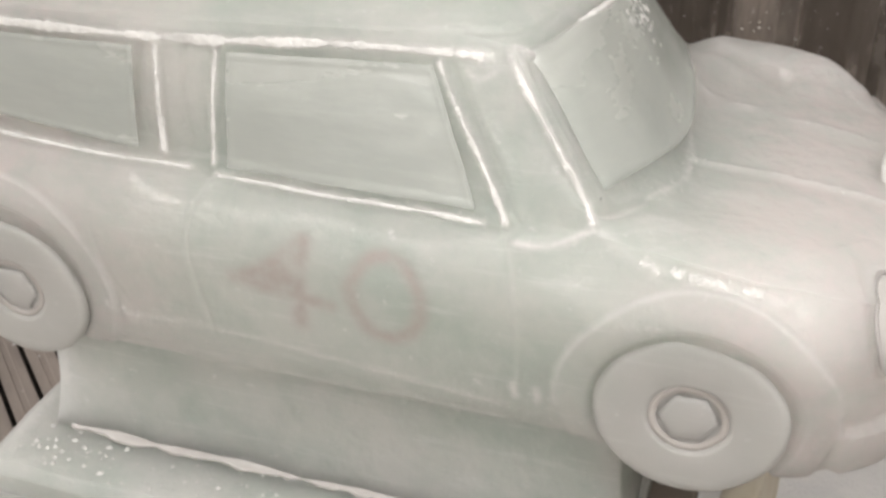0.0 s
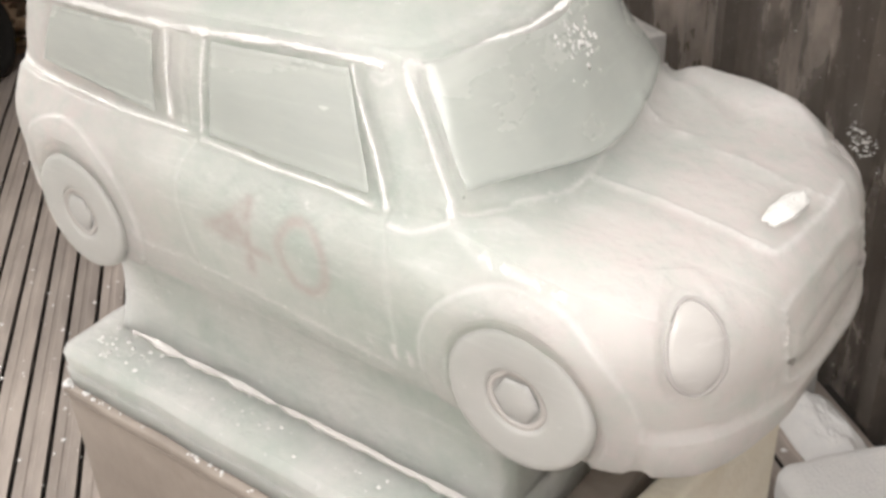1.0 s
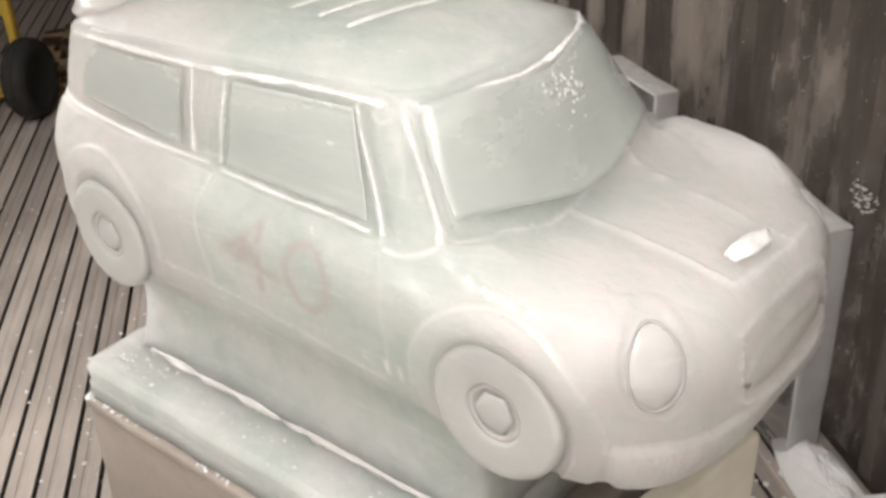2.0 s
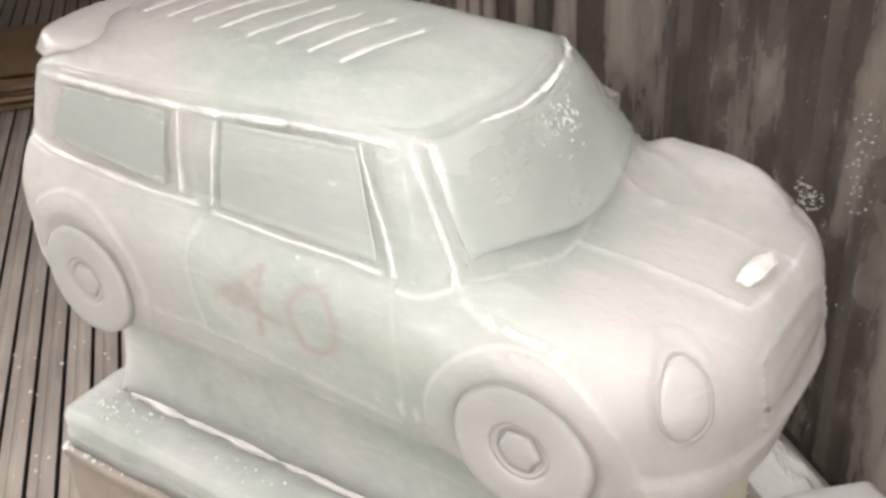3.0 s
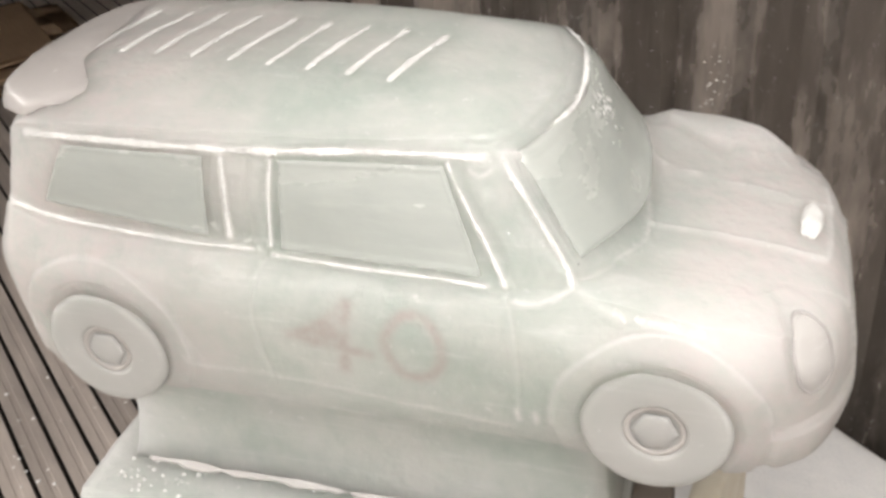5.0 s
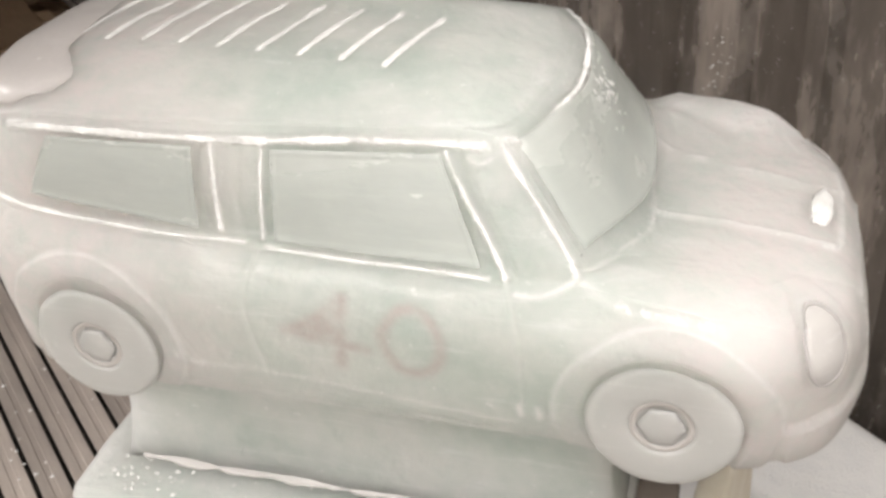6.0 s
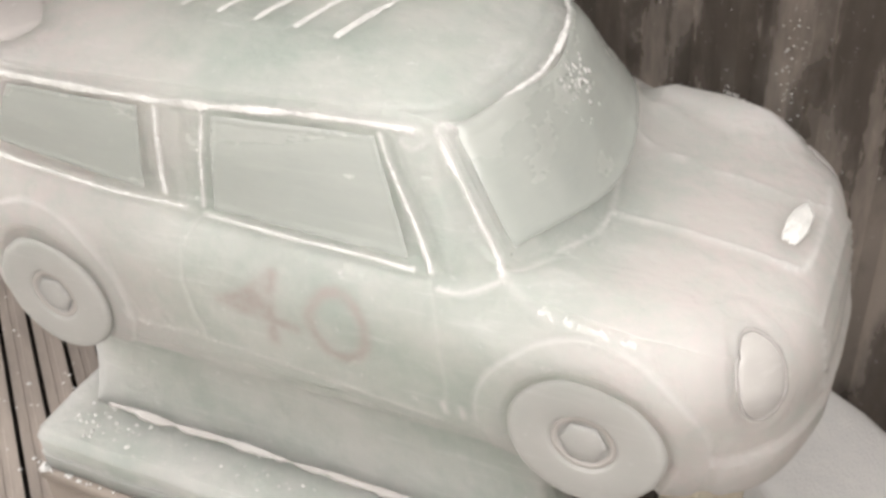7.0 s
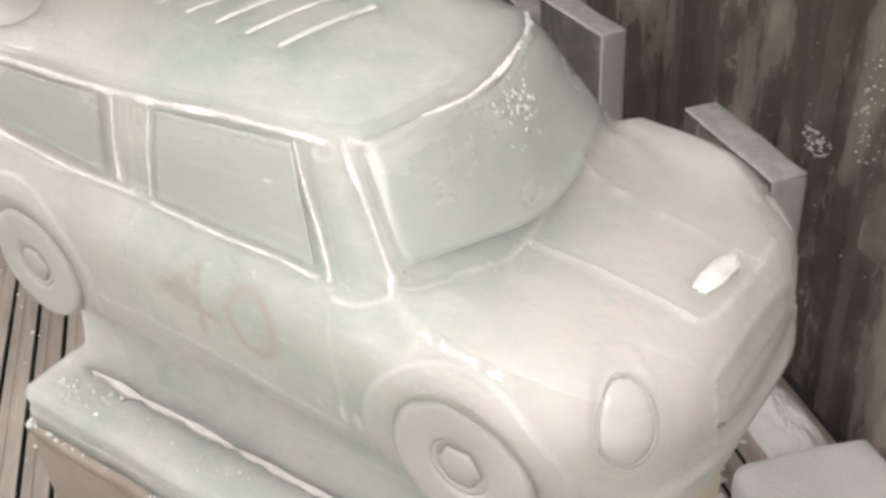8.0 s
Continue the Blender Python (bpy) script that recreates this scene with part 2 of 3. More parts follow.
def ribbed_wall():
    """Folded sheet: flat fields with raised ribs, each bent a little differently."""
    random.seed(4)
    prof = [(U0, 0.0)]
    u = U0 + 0.05
    while u < U1 - 0.2:
        w = 0.050 + random.uniform(-0.004, 0.004)
        h = 0.036
        prof += [(u, 0), (u + 0.016, -h), (u + 0.016 + w, -h), (u + 0.032 + w, 0)]
        u += 0.225 + random.uniform(-0.006, 0.006)
    prof.append((U1, 0.0))
    rows = []
    for k in range(9):
        z = -0.05 + (CEIL + 0.05) * k / 8
        rows.append([(a, V1 + b + 0.003 * noise.noise(Vector((a * 3, z * 2, 1))), z) for a, b in prof])
    back = [[(a, V1 + 0.1, z) for a in (U0, U1)] for z in (-0.05, CEIL)]
    bm = grid_bm(rows)
    vs = [bm.verts.new(p) for r in back for p in r]
    bm.faces.new((vs[0], vs[1], vs[3], vs[2]))
    ob = part("wall_north", bm, STEEL, smooth=False)
    ob.matrix_world = ROOM
    return tagged(ob, "dark stained ribbed steel wall with frost marks", "wall", kind="structure")


ribbed_wall()


# Unseen battens, added where the broad ceiling lights hang.
def ceiling_lamp(u, v, length):
    lamp = empty("ceiling_light", ROOM @ pose(u, v, CEIL))
    tagged(lamp, "long white fluorescent batten added on the ceiling out of view", "lamp")
    part("housing", box_bm(-length / 2, length / 2, -0.07, 0.07, -0.06, 0.0, 0.006), PANEL, lamp)
    for dy in (-0.035, 0.035):
        part("tube", lathe_bm([(0.013, -length / 2 + 0.03), (0.013, length / 2 - 0.03)], 12, "x"), LAMP, lamp).location = (0, dy, -0.075)


ceiling_lamp(0.95, -1.75, 1.5)
ceiling_lamp(1.2, 0.35, 1.5)
ceiling_lamp(-1.4, -1.15, 1.5)

# ---- the ice car ----
from mathutils.bvhtree import BVHTree

YC = 0.242      # middle of the car across


def curve(pairs):
    xs, ys = [p[0] for p in pairs], [p[1] for p in pairs]
    return lambda x: float(np.interp(x, xs, ys))


bottom = curve([(-0.15, -0.01), (-0.12, -0.035), (-0.06, -0.05), (0.5, -0.052), (0.72, -0.056), (0.77, -0.055), (0.79, -0.049), (0.80, -0.042), (0.808, -0.03)])
w_sill = curve([(-0.15, 0.148), (-0.13, 0.188), (-0.10, 0.214), (-0.05, 0.226), (0.0, 0.230), (0.66, 0.230), (0.70, 0.228), (0.72, 0.222), (0.75, 0.204), (0.775, 0.182), (0.79, 0.158), (0.80, 0.130), (0.808, 0.10)])
w_mid = curve([(-0.15, 0.160), (-0.13, 0.198), (-0.10, 0.222), (-0.05, 0.234), (0.0, 0.238), (0.66, 0.238), (0.70, 0.236), (0.72, 0.231), (0.75, 0.213), (0.775, 0.190), (0.79, 0.165), (0.80, 0.135), (0.808, 0.10)])
z_belt = curve([(-0.15, 0.12), (-0.13, 0.145), (-0.10, 0.160), (-0.03, 0.153), (0.04, 0.147), (0.12, 0.144), (0.22, 0.139), (0.32, 0.135), (0.46, 0.132), (0.545, 0.134), (0.6, 0.128), (0.7, 0.118), (0.76, 0.100), (0.785, 0.085), (0.80, 0.060), (0.808, 0.035)])
w_belt = curve([(-0.15, 0.125), (-0.13, 0.165), (-0.10, 0.192), (-0.05, 0.203), (0.1, 0.207), (0.4, 0.209), (0.49, 0.213), (0.545, 0.203), (0.6, 0.208), (0.68, 0.212), (0.72, 0.205), (0.75, 0.190), (0.775, 0.168), (0.79, 0.145), (0.80, 0.12), (0.808, 0.09)])
z_gut = curve([(-0.15, 0.13), (-0.13, 0.155), (-0.112, 0.18), (-0.09, 0.240), (-0.05, 0.248), (0.1, 0.249), (0.3, 0.251), (0.43, 0.252), (0.468, 0.249), (0.545, 0.139), (0.56, 0.137), (0.66, 0.130), (0.73, 0.120), (0.765, 0.110), (0.785, 0.098), (0.797, 0.083), (0.804, 0.065), (0.808, 0.045)])
w_gut = curve([(-0.15, 0.09), (-0.11, 0.165), (-0.05, 0.183), (0.0, 0.187), (0.23, 0.179), (0.42, 0.160), (0.468, 0.157), (0.545, 0.194), (0.58, 0.15), (0.7, 0.14), (0.765, 0.125), (0.79, 0.105), (0.808, 0.07)])
z_roof = curve([(-0.15, 0.135), (-0.13, 0.16), (-0.115, 0.19), (-0.095, 0.276), (-0.04, 0.297), (0.1, 0.302), (0.3, 0.299), (0.42, 0.287), (0.47, 0.275), (0.495, 0.268), (0.512, 0.258), (0.592, 0.138), (0.605, 0.131), (0.66, 0.127), (0.73, 0.122), (0.765, 0.114), (0.785, 0.103), (0.797, 0.088), (0.804, 0.070), (0.808, 0.05)])


def half_profile(x):
    zb, zr, zg, zbl = bottom(x), z_roof(x), z_gut(x), z_belt(x)
    wg = w_gut(x)
    lip = 0.004 * min(1.0, max(0.0, (zg - zbl) * 20))
    return [(0, zb), (w_sill(x) * 0.5, zb), (w_sill(x) * 0.93, zb + 0.004), (w_sill(x), zb + 0.022), (w_mid(x), 0.3 * zbl + 0.01), (w_mid(x) * 0.992, 0.66 * zbl + 0.005),
            (w_belt(x) + 0.005 + lip, zbl - 0.006), (w_belt(x) - lip, zbl + 1.2 * lip),
            ((w_belt(x) + wg) / 2, (zbl + zg) / 2 + 0.004), (wg, zg), (wg * 0.93, zg + (zr - zg) * 0.35), (wg * 0.55, zg + (zr - zg) * 0.82), (0, zr)]


def soft_step(v):
    t = np.clip(v, 0, 1)
    return t * t * (3 - 2 * t)


def loft_rows():
    """Rings of points along the car; the flank that faces the room's open side is the finer one."""
    xs = [-0.15, -0.148, -0.145, -0.141, -0.137, -0.133] + list(np.arange(-0.13, 0.786, 0.0022)) + [0.788, 0.791, 0.794, 0.797, 0.800, 0.8025, 0.805, 0.807, 0.808]
    grid = []
    for x in xs:
        prof = [(0, -w, z) for w, z in half_profile(x)]
        near, far = smooth_path(prof, 21), smooth_path(prof, 9)
        grid.append([(x, p.y, p.z) for p in near] + [(x, -p.y, p.z) for p in far[-2:0:-1]])
    g = np.array(grid)
    for _ in range(20):                      # soften along the car
        g[1:-1] = (g[:-2] + 2 * g[1:-1] + g[2:]) / 4
    caps = {}
    for end, out in ((0, -1), (-1, 1)):
        ring_, c = g[end], g[end].mean(axis=0)
        caps[end] = [c + (ring_ - c) * sh + np.array((out * 0.005 * (1 - sh * sh), 0, 0)) for sh in (0.985, 0.965, 0.94, 0.91, 0.88, 0.84, 0.8, 0.75, 0.7, 0.65, 0.6, 0.55, 0.5, 0.45, 0.4, 0.34, 0.28, 0.22, 0.16, 0.1, 0.04)]
    g = np.concatenate([np.array(caps[0][::-1]), g, np.array(caps[-1])])
    x, y, z = g[..., 0], g[..., 1], g[..., 2]
    x += 0.007 * soft_step((x - 0.72) / 0.09)
    top = soft_step((z - 0.09) / 0.03)
    # the far wing stands higher than the bonnet, and the far front corner is cut back a little
    z += top * 0.022 * np.exp(-((y - 0.168) / 0.034) ** 2) * soft_step((x - 0.55) / 0.05) * (1 - soft_step((x - 0.70) / 0.07))
    z += 0.010 * soft_step(y / 0.12) * soft_step((z - 0.2) / 0.05)
    y *= np.where(y > 0, 1 - 0.07 * soft_step((x - 0.66) / 0.12), 1.0)
    rows = [[Vector(p) for p in r] for r in g]
    for r in rows:
        for p in r:
            p += noise.noise_vector(p * 16) * 0.0015 + noise.noise_vector(p * 5) * 0.002 + noise.noise_vector(p * 45) * 0.0004 + noise.noise_vector(p * 120) * 0.00012
    return rows


BASE = pose(0, YC, HUB)
car = tagged(empty("ice_car_sculpture", BASE), "small car carved from cloudy white ice on an ice plinth", "ice sculpture")
ROWS3 = loft_rows()
body_bm = grid_bm(ROWS3, closed_u=True, cap=True)
bmesh.ops.triangulate(body_bm, faces=[f for f in body_bm.faces if len(f.verts) > 4])
bmesh.ops.recalc_face_normals(body_bm, faces=body_bm.faces[:])
TREE = BVHTree.FromBMesh(body_bm)
def on_side(x, z, side=-1, off=0.0):
    """The point of the body's flank at x, z."""
    p, n, _, _ = TREE.ray_cast(Vector((x, side * 0.6, z)), Vector((0, -side, 0)))
    if p is None:
        p, n, _, _ = TREE.find_nearest(Vector((x, side * 0.2, z)))
    if n.y * side < 0 and abs(n.y) > 0.2:
        n = -n
    return p + n * off, n


def on_top(x, y, off=0.0):
    p, n, _, _ = TREE.ray_cast(Vector((x, y, 0.8)), Vector((0, 0, -1)))
    if p is None:
        p, n, _, _ = TREE.find_nearest(Vector((x, y, 0.2)))
    if n.z < 0:
        n = -n
    return p + n * off, n


CARVED = []      # (points, width, height, frost, rosy)


def side_path(pts, side, steps=8, off=0.0):
    got = [on_side(p.x, p.z, side, off) for p in smooth_path([(x, 0, z) for x, z in pts], steps)]
    return [g[0] for g in got], [g[1] for g in got]


def top_path(pts, steps=8, off=0.0):
    got = [on_top(p.x, p.y, off) for p in smooth_path([(x, y, 0) for x, y in pts], steps)]
    return [g[0] for g in got], [g[1] for g in got]


def front_path(pts, steps=8):
    out = []
    for p in smooth_path([(0, y, z) for y, z in pts], steps):
        q, n, _, _ = TREE.ray_cast(Vector((1.2, p.y, p.z)), Vector((-1, 0, 0)))
        if q is not None:
            out.append(q)
    return out


LATER = []       # ridges laid on the finished skin


def side_line(name, pts, width, height, frost=0.8, ridge=0.0, seed=0.0):
    for side in (-1, 1):
        CARVED.append((side_path(pts, side)[0], width, height, frost, 0.0))
        if ridge:
            LATER.append((name, pts, side, ridge, seed))


def top_line(name, pts, width, height, frost=0.8, ridge=0.0, seed=0.0):
    CARVED.append((top_path(pts)[0], width, height, frost, 0.0))
    if ridge:
        LATER.append((name, pts, 0, ridge, seed))


# soft carved ridges (+) and grooves (-) along gutters, pillars, belt line and shut lines
side_line("gutter", [(-0.06, 0.244), (-0.01, 0.248), (0.114, 0.246), (0.227, 0.246), (0.333, 0.249), (0.426, 0.248), (0.448, 0.246)], 0.0075, 0.0044, 1.0, 0.0036, 1)
side_line("gutter_groove", [(-0.02, 0.258), (0.1, 0.259), (0.25, 0.260), (0.43, 0.261)], 0.004, -0.0022, 0.0)
side_line("belt_ridge", [(-0.106, 0.163), (-0.093, 0.161), (-0.032, 0.154), (0.043, 0.148), (0.115, 0.145), (0.206, 0.142)], 0.005, 0.0022, 0.9, 0.0019, 2)
side_line("belt_ridge", [(0.230, 0.139), (0.316, 0.136), (0.378, 0.135), (0.462, 0.133)], 0.005, 0.0022, 0.85, 0.0016, 3)
side_line("window_pillar", [(0.178, 0.240), (0.180, 0.20), (0.181, 0.152)], 0.0055, 0.0040, 0.95, 0.0034, 4)
side_line("pillar_groove", [(0.165, 0.236), (0.161, 0.20), (0.165, 0.166)], 0.0052, -0.0034, 0.0)
side_line("pillar_groove", [(0.205, 0.242), (0.204, 0.20), (0.205, 0.152)], 0.0075, -0.0034, 0.0)
side_line("window_pillar", [(0.232, 0.243), (0.229, 0.20), (0.227, 0.146)], 0.0042, 0.0026, 0.8, 0.0016, 5)
side_line("window_pillar", [(0.414, 0.242), (0.430, 0.214), (0.456, 0.174), (0.480, 0.135)], 0.0052, 0.0030, 0.9, 0.0018, 6)
side_line("pillar_groove", [(0.428, 0.240), (0.444, 0.210), (0.468, 0.172), (0.490, 0.137)], 0.0040, -0.0030, 0.0)
side_line("pillar_groove", [(0.482, 0.243), (0.500, 0.216), (0.528, 0.180), (0.552, 0.145)], 0.0036, -0.0026, 0.0)
side_line("front_pillar", [(0.468, 0.247), (0.486, 0.221), (0.512, 0.186), (0.545, 0.139)], 0.0056, 0.0040, 1.0, 0.0024, 7)
side_line("shut_line", [(0.482, 0.134), (0.493, 0.092), (0.497, 0.028), (0.494, -0.005)], 0.0036, -0.0028, 0.25)
side_line("shut_line", [(0.493, 0.000), (0.494, -0.006), (0.495, -0.012)], 0.006, 0.002, 1.0)
side_line("shut_line", [(0.224, 0.137), (0.214, 0.115), (0.210, 0.08), (0.212, 0.05), (0.220, -0.002)], 0.0034, -0.0030, 0.25)
side_line("shut_line", [(0.512, 0.000), (0.513, -0.006), (0.513, -0.012)], 0.006, 0.002, 1.0)
side_line("sill_ridge", [(0.112, 0.012), (0.131, -0.002), (0.223, 0.000), (0.374, -0.013), (0.488, -0.024)], 0.0045, 0.0018, 0.55)
side_line("sill_groove", [(0.10, -0.036), (0.238, -0.026), (0.435, -0.037), (0.55, -0.044)], 0.0035, -0.0022, 0.0)
side_line("panel_groove", [(0.112, 0.085), (0.120, 0.04), (0.138, 0.006)], 0.004, -0.0018, 0.15)
side_line("fender_ridge", [(0.490, 0.126), (0.515, 0.125), (0.545, 0.135)], 0.005, 0.0024, 0.9)
# the pale tint on this ridge also stands in for a wet glint
side_line("fender_ridge", [(0.545, 0.136), (0.585, 0.120), (0.63, 0.114), (0.68, 0.108)], 0.009, 0.0014, 0.35)
side_line("pillar_arc", [(0.436, 0.236), (0.447, 0.231), (0.458, 0.236)], 0.0035, 0.0018, 0.6)
side_line("bumper_crease", [(0.740, 0.012), (0.752, 0.000), (0.785, 0.002)], 0.005, -0.0045, 0.1)
top_line("windscreen_top", [(0.469, -0.154), (0.494, -0.130), (0.512, -0.056), (0.516, 0.0), (0.510, 0.06), (0.494, 0.115), (0.469, 0.150)], 0.0068, 0.0042, 1.0, 0.0030, 20)
top_line("roof_groove", [(0.440, -0.150), (0.470, -0.128), (0.492, -0.056), (0.495, 0.0), (0.489, 0.06), (0.468, 0.12)], 0.006, -0.0034, 0.0)
top_line("windscreen_base", [(0.546, -0.194), (0.574, -0.157), (0.598, -0.103), (0.599, -0.060)], 0.004, 0.0012, 0.5)
top_line("windscreen_base", [(0.599, -0.060), (0.590, 0.0), (0.578, 0.077), (0.560, 0.140)], 0.004, 0.0012, 0.5)
top_line("bonnet_crease", [(0.599, -0.060), (0.664, -0.061), (0.729, -0.067), (0.773, -0.067)], 0.0046, 0.0056, 0.9)
top_line("bonnet_crease", [(0.578, 0.077), (0.666, 0.056), (0.753, 0.046), (0.787, 0.060)], 0.0046, 0.0056, 0.9)
top_line("bonnet_hollow", [(0.575, 0.160), (0.610, 0.150), (0.665, 0.128)], 0.012, -0.0075, 0.0)
top_line("bonnet_edge", [(0.60, 0.178), (0.66, 0.172), (0.715, 0.155), (0.750, 0.142)], 0.008, 0.0034, 0.5)
top_line("bonnet_edge", [(0.765, -0.070), (0.778, -0.062), (0.784, -0.03), (0.786, 0.04), (0.782, 0.10)], 0.006, 0.0034, 0.75)
CARVED.append((front_path([(-0.092, 0.078), (-0.100, 0.045), (-0.092, 0.008), (0.0, -0.004), (0.088, 0.004), (0.098, 0.04), (0.088, 0.072), (0.0, 0.080), (-0.092, 0.078)]), 0.0055, 0.0052, 0.75, 0.0))
CARVED.append((front_path([(-0.084, 0.062), (-0.088, 0.042), (-0.082, 0.016), (0.0, 0.008), (0.08, 0.014), (0.086, 0.04), (0.08, 0.060), (0.0, 0.066), (-0.084, 0.062)]), 0.006, -0.0060, 0.0, 0.15))
CARVED.append((front_path([(-0.06, 0.040), (0.0, 0.042), (0.06, 0.040)]), 0.008, -0.003, 0.0, 0.0))


def ring(x, z, r, a0, a1, n=22):
    return [(x + r * math.cos(radians(a0 + (a1 - a0) * q / n)), max(z + r * math.sin(radians(a0 + (a1 - a0) * q / n)), -0.035)) for q in range(n + 1)]


WHEELS = ((0.632, 0.001, 1.09), (0.012, 0.003, 1.09))
ARCHES = ((0.634, 0.002), (0.014, 0.014))
for cx, cz in ARCHES:
    side_line("arch_edge", ring(cx, cz, 0.107, -4, 186), 0.0042, 0.0040, 0.45)
PANES = {"rear_side_window": [(-0.048, 0.170), (0.156, 0.151), (0.156, 0.237), (-0.012, 0.239)],
         "door_window": [(0.238, 0.144), (0.456, 0.139), (0.410, 0.239), (0.239, 0.238)]}

ZERO = [(0.388 + 0.030 * math.cos(a), 0.064 + 0.038 * math.sin(a)) for a in [2 * math.pi * q / 24 for q in range(25)]]
FOUR = [([(0.316, 0.104), (0.312, 0.07), (0.308, 0.025)], 0.0075), ([(0.312, 0.100), (0.288, 0.08), (0.258, 0.064)], 0.007),
        ([(0.252, 0.062), (0.29, 0.054), (0.338, 0.048)], 0.007), ([(0.308, 0.088), (0.297, 0.074), (0.284, 0.066)], 0.012), ([(0.303, 0.070), (0.285, 0.062)], 0.010)]
CARVED.append((side_path(ZERO, -1)[0], 0.0085, -0.0016, 0.0, 0.95))
for stroke, wd in FOUR:
    CARVED.append((side_path(stroke, -1)[0], wd * 1.25, -0.0010, 0.0, 0.95))

BARS = [[(-0.050 + 0.0475 * k + 0.028 * t, -0.058 - 0.0036 * k + 0.122 * t) for t in (0, 0.33, 0.66, 1)] for k in range(9)]
for pts in BARS:
    CARVED.append((top_path(pts, 5)[0], 0.0085, -0.0016, 0.55, 0.0))

LAMPS = []
for side in (-1, 1):
    axis = Vector((math.cos(radians(42)) * math.cos(radians(6)), side * math.sin(radians(42)) * math.cos(radians(6)), math.sin(radians(6))))
    LAMPS.append((Vector((0.774, side * (0.190 if side < 0 else 0.175), 0.079)), axis))


def carve(bm):
    """Moves the skin out and in along the carved lines, and marks where frost and tint lie."""
    bm.verts.ensure_lookup_table()
    bm.normal_update()
    co = np.array([v.co[:] for v in bm.verts])
    no = np.array([v.normal[:] for v in bm.verts])
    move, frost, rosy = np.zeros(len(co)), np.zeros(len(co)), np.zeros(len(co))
    for pts, width, height, fr, ro in CARVED:
        if len(pts) < 2:
            continue
        line = np.array([p[:] for p in pts])
        reach = 3.0 * width
        near = np.nonzero(((co > line.min(axis=0) - reach) & (co < line.max(axis=0) + reach)).all(axis=1))[0]
        sub = co[near]
        best = np.full(len(sub), 9.0)
        for a, b in zip(line, line[1:]):
            d = b - a
            t = np.clip(((sub - a) @ d) / max(d @ d, 1e-12), 0, 1)
            best = np.minimum(best, np.linalg.norm(sub - (a + t[:, None] * d), axis=1))
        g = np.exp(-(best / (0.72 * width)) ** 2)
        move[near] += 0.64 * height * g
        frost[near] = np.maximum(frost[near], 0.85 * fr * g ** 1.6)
        rosy[near] = np.maximum(rosy[near], ro * g ** 0.8)
    flank = np.abs(no[:, 1]) > 0.55
    for cx, cz in ARCHES:                    # a flat flare round each wheel with a groove inside it
        rad = np.hypot(co[:, 0] - cx, co[:, 2] - cz)
        band = soft_step((0.110 - rad) / 0.007) * soft_step((rad - 0.078) / 0.005)
        inner = soft_step((0.083 - rad) / 0.006)
        move += flank * (co[:, 2] < 0.14) * (0.0030 * band - 0.0022 * inner)
    nose = soft_step((co[:, 0] - 0.738) / 0.010)
    move += 0.0055 * nose * soft_step((0.001 - co[:, 2]) / 0.007)      # the bumper stands proud under its crease
    for quad in PANES.values():              # windows lie a little deeper than their frames
        inside = np.full(len(co), 9.0)
        for (xa, za), (xb, zb) in zip(quad, quad[1:] + quad[:1]):
            ln = math.hypot(xb - xa, zb - za)
            inside = np.minimum(inside, ((xb - xa) * (co[:, 2] - za) - (zb - za) * (co[:, 0] - xa)) / ln)
        move -= 0.0016 * flank * soft_step(inside / 0.006)
    for c, axis in LAMPS:
        rel = co - np.array(c[:])
        along = rel @ np.array(axis[:])
        flat = rel - along[:, None] * np.array(axis[:])
        wide = flat @ np.array(axis.cross(Vector((0, 0, 1))).normalized()[:])
        rad = np.sqrt(np.maximum((flat ** 2).sum(axis=1) + wide ** 2 * (1 / 0.72 ** 2 - 1), 0))
        near = np.abs(along) < 0.06
        move += near * (0.0012 * np.exp(-((rad - 0.050) / 0.006) ** 2) - 0.0017 * np.exp(-((rad - 0.043) / 0.0035) ** 2) + 0.0004 * np.exp(-(rad / 0.03) ** 4))
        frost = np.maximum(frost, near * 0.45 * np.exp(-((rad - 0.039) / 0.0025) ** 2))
    for v, n, m in zip(bm.verts, no, move):
        v.co += Vector(n * m)
    wob = np.array([noise.noise(v.co * 6) for v in bm.verts])
    away = np.abs(co[:, 0] - 0.37) - 0.15 + 0.07 * wob
    return frost, rosy, np.clip(away / 0.16, 0, 1) * 0.8


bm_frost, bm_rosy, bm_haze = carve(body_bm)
bmesh.ops.recalc_face_normals(body_bm, faces=body_bm.faces[:])
TREE = BVHTree.FromBMesh(body_bm)
body = part("body", body_bm, ICE, car)
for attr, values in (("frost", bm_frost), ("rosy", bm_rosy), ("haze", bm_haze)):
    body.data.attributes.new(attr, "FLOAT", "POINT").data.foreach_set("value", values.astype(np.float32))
for name, pts, side, width, seed in LATER:
    path, normals = side_path(pts, side, 26) if side else top_path(pts, 26)
    part(name, ridge_bm(path, normals, width, width * 0.10, wobble=1.0, seed=seed + side), FROST, car)


def side_pane(name, corners, mat, label, nu=64, nv=32, off=0.0016):
    """A pane over the flank between four corners (x, z): lower rear, lower front, upper front, upper rear."""
    a, b, c, d = [Vector((x, 0, z)) for x, z in corners]
    for side in (-1, 1):
        rows = []
        for j in range(nv + 1):
            t = j / nv
            row = []
            for i in range(nu + 1):
                q = a.lerp(b, i / nu).lerp(d.lerp(c, i / nu), t)
                edge = min(i, nu - i, j, nv - j)
                row.append(on_side(q.x, q.z, side, off if edge else -0.0003)[0])
            rows.append(row)
        part(name, grid_bm(rows), mat, car, label)


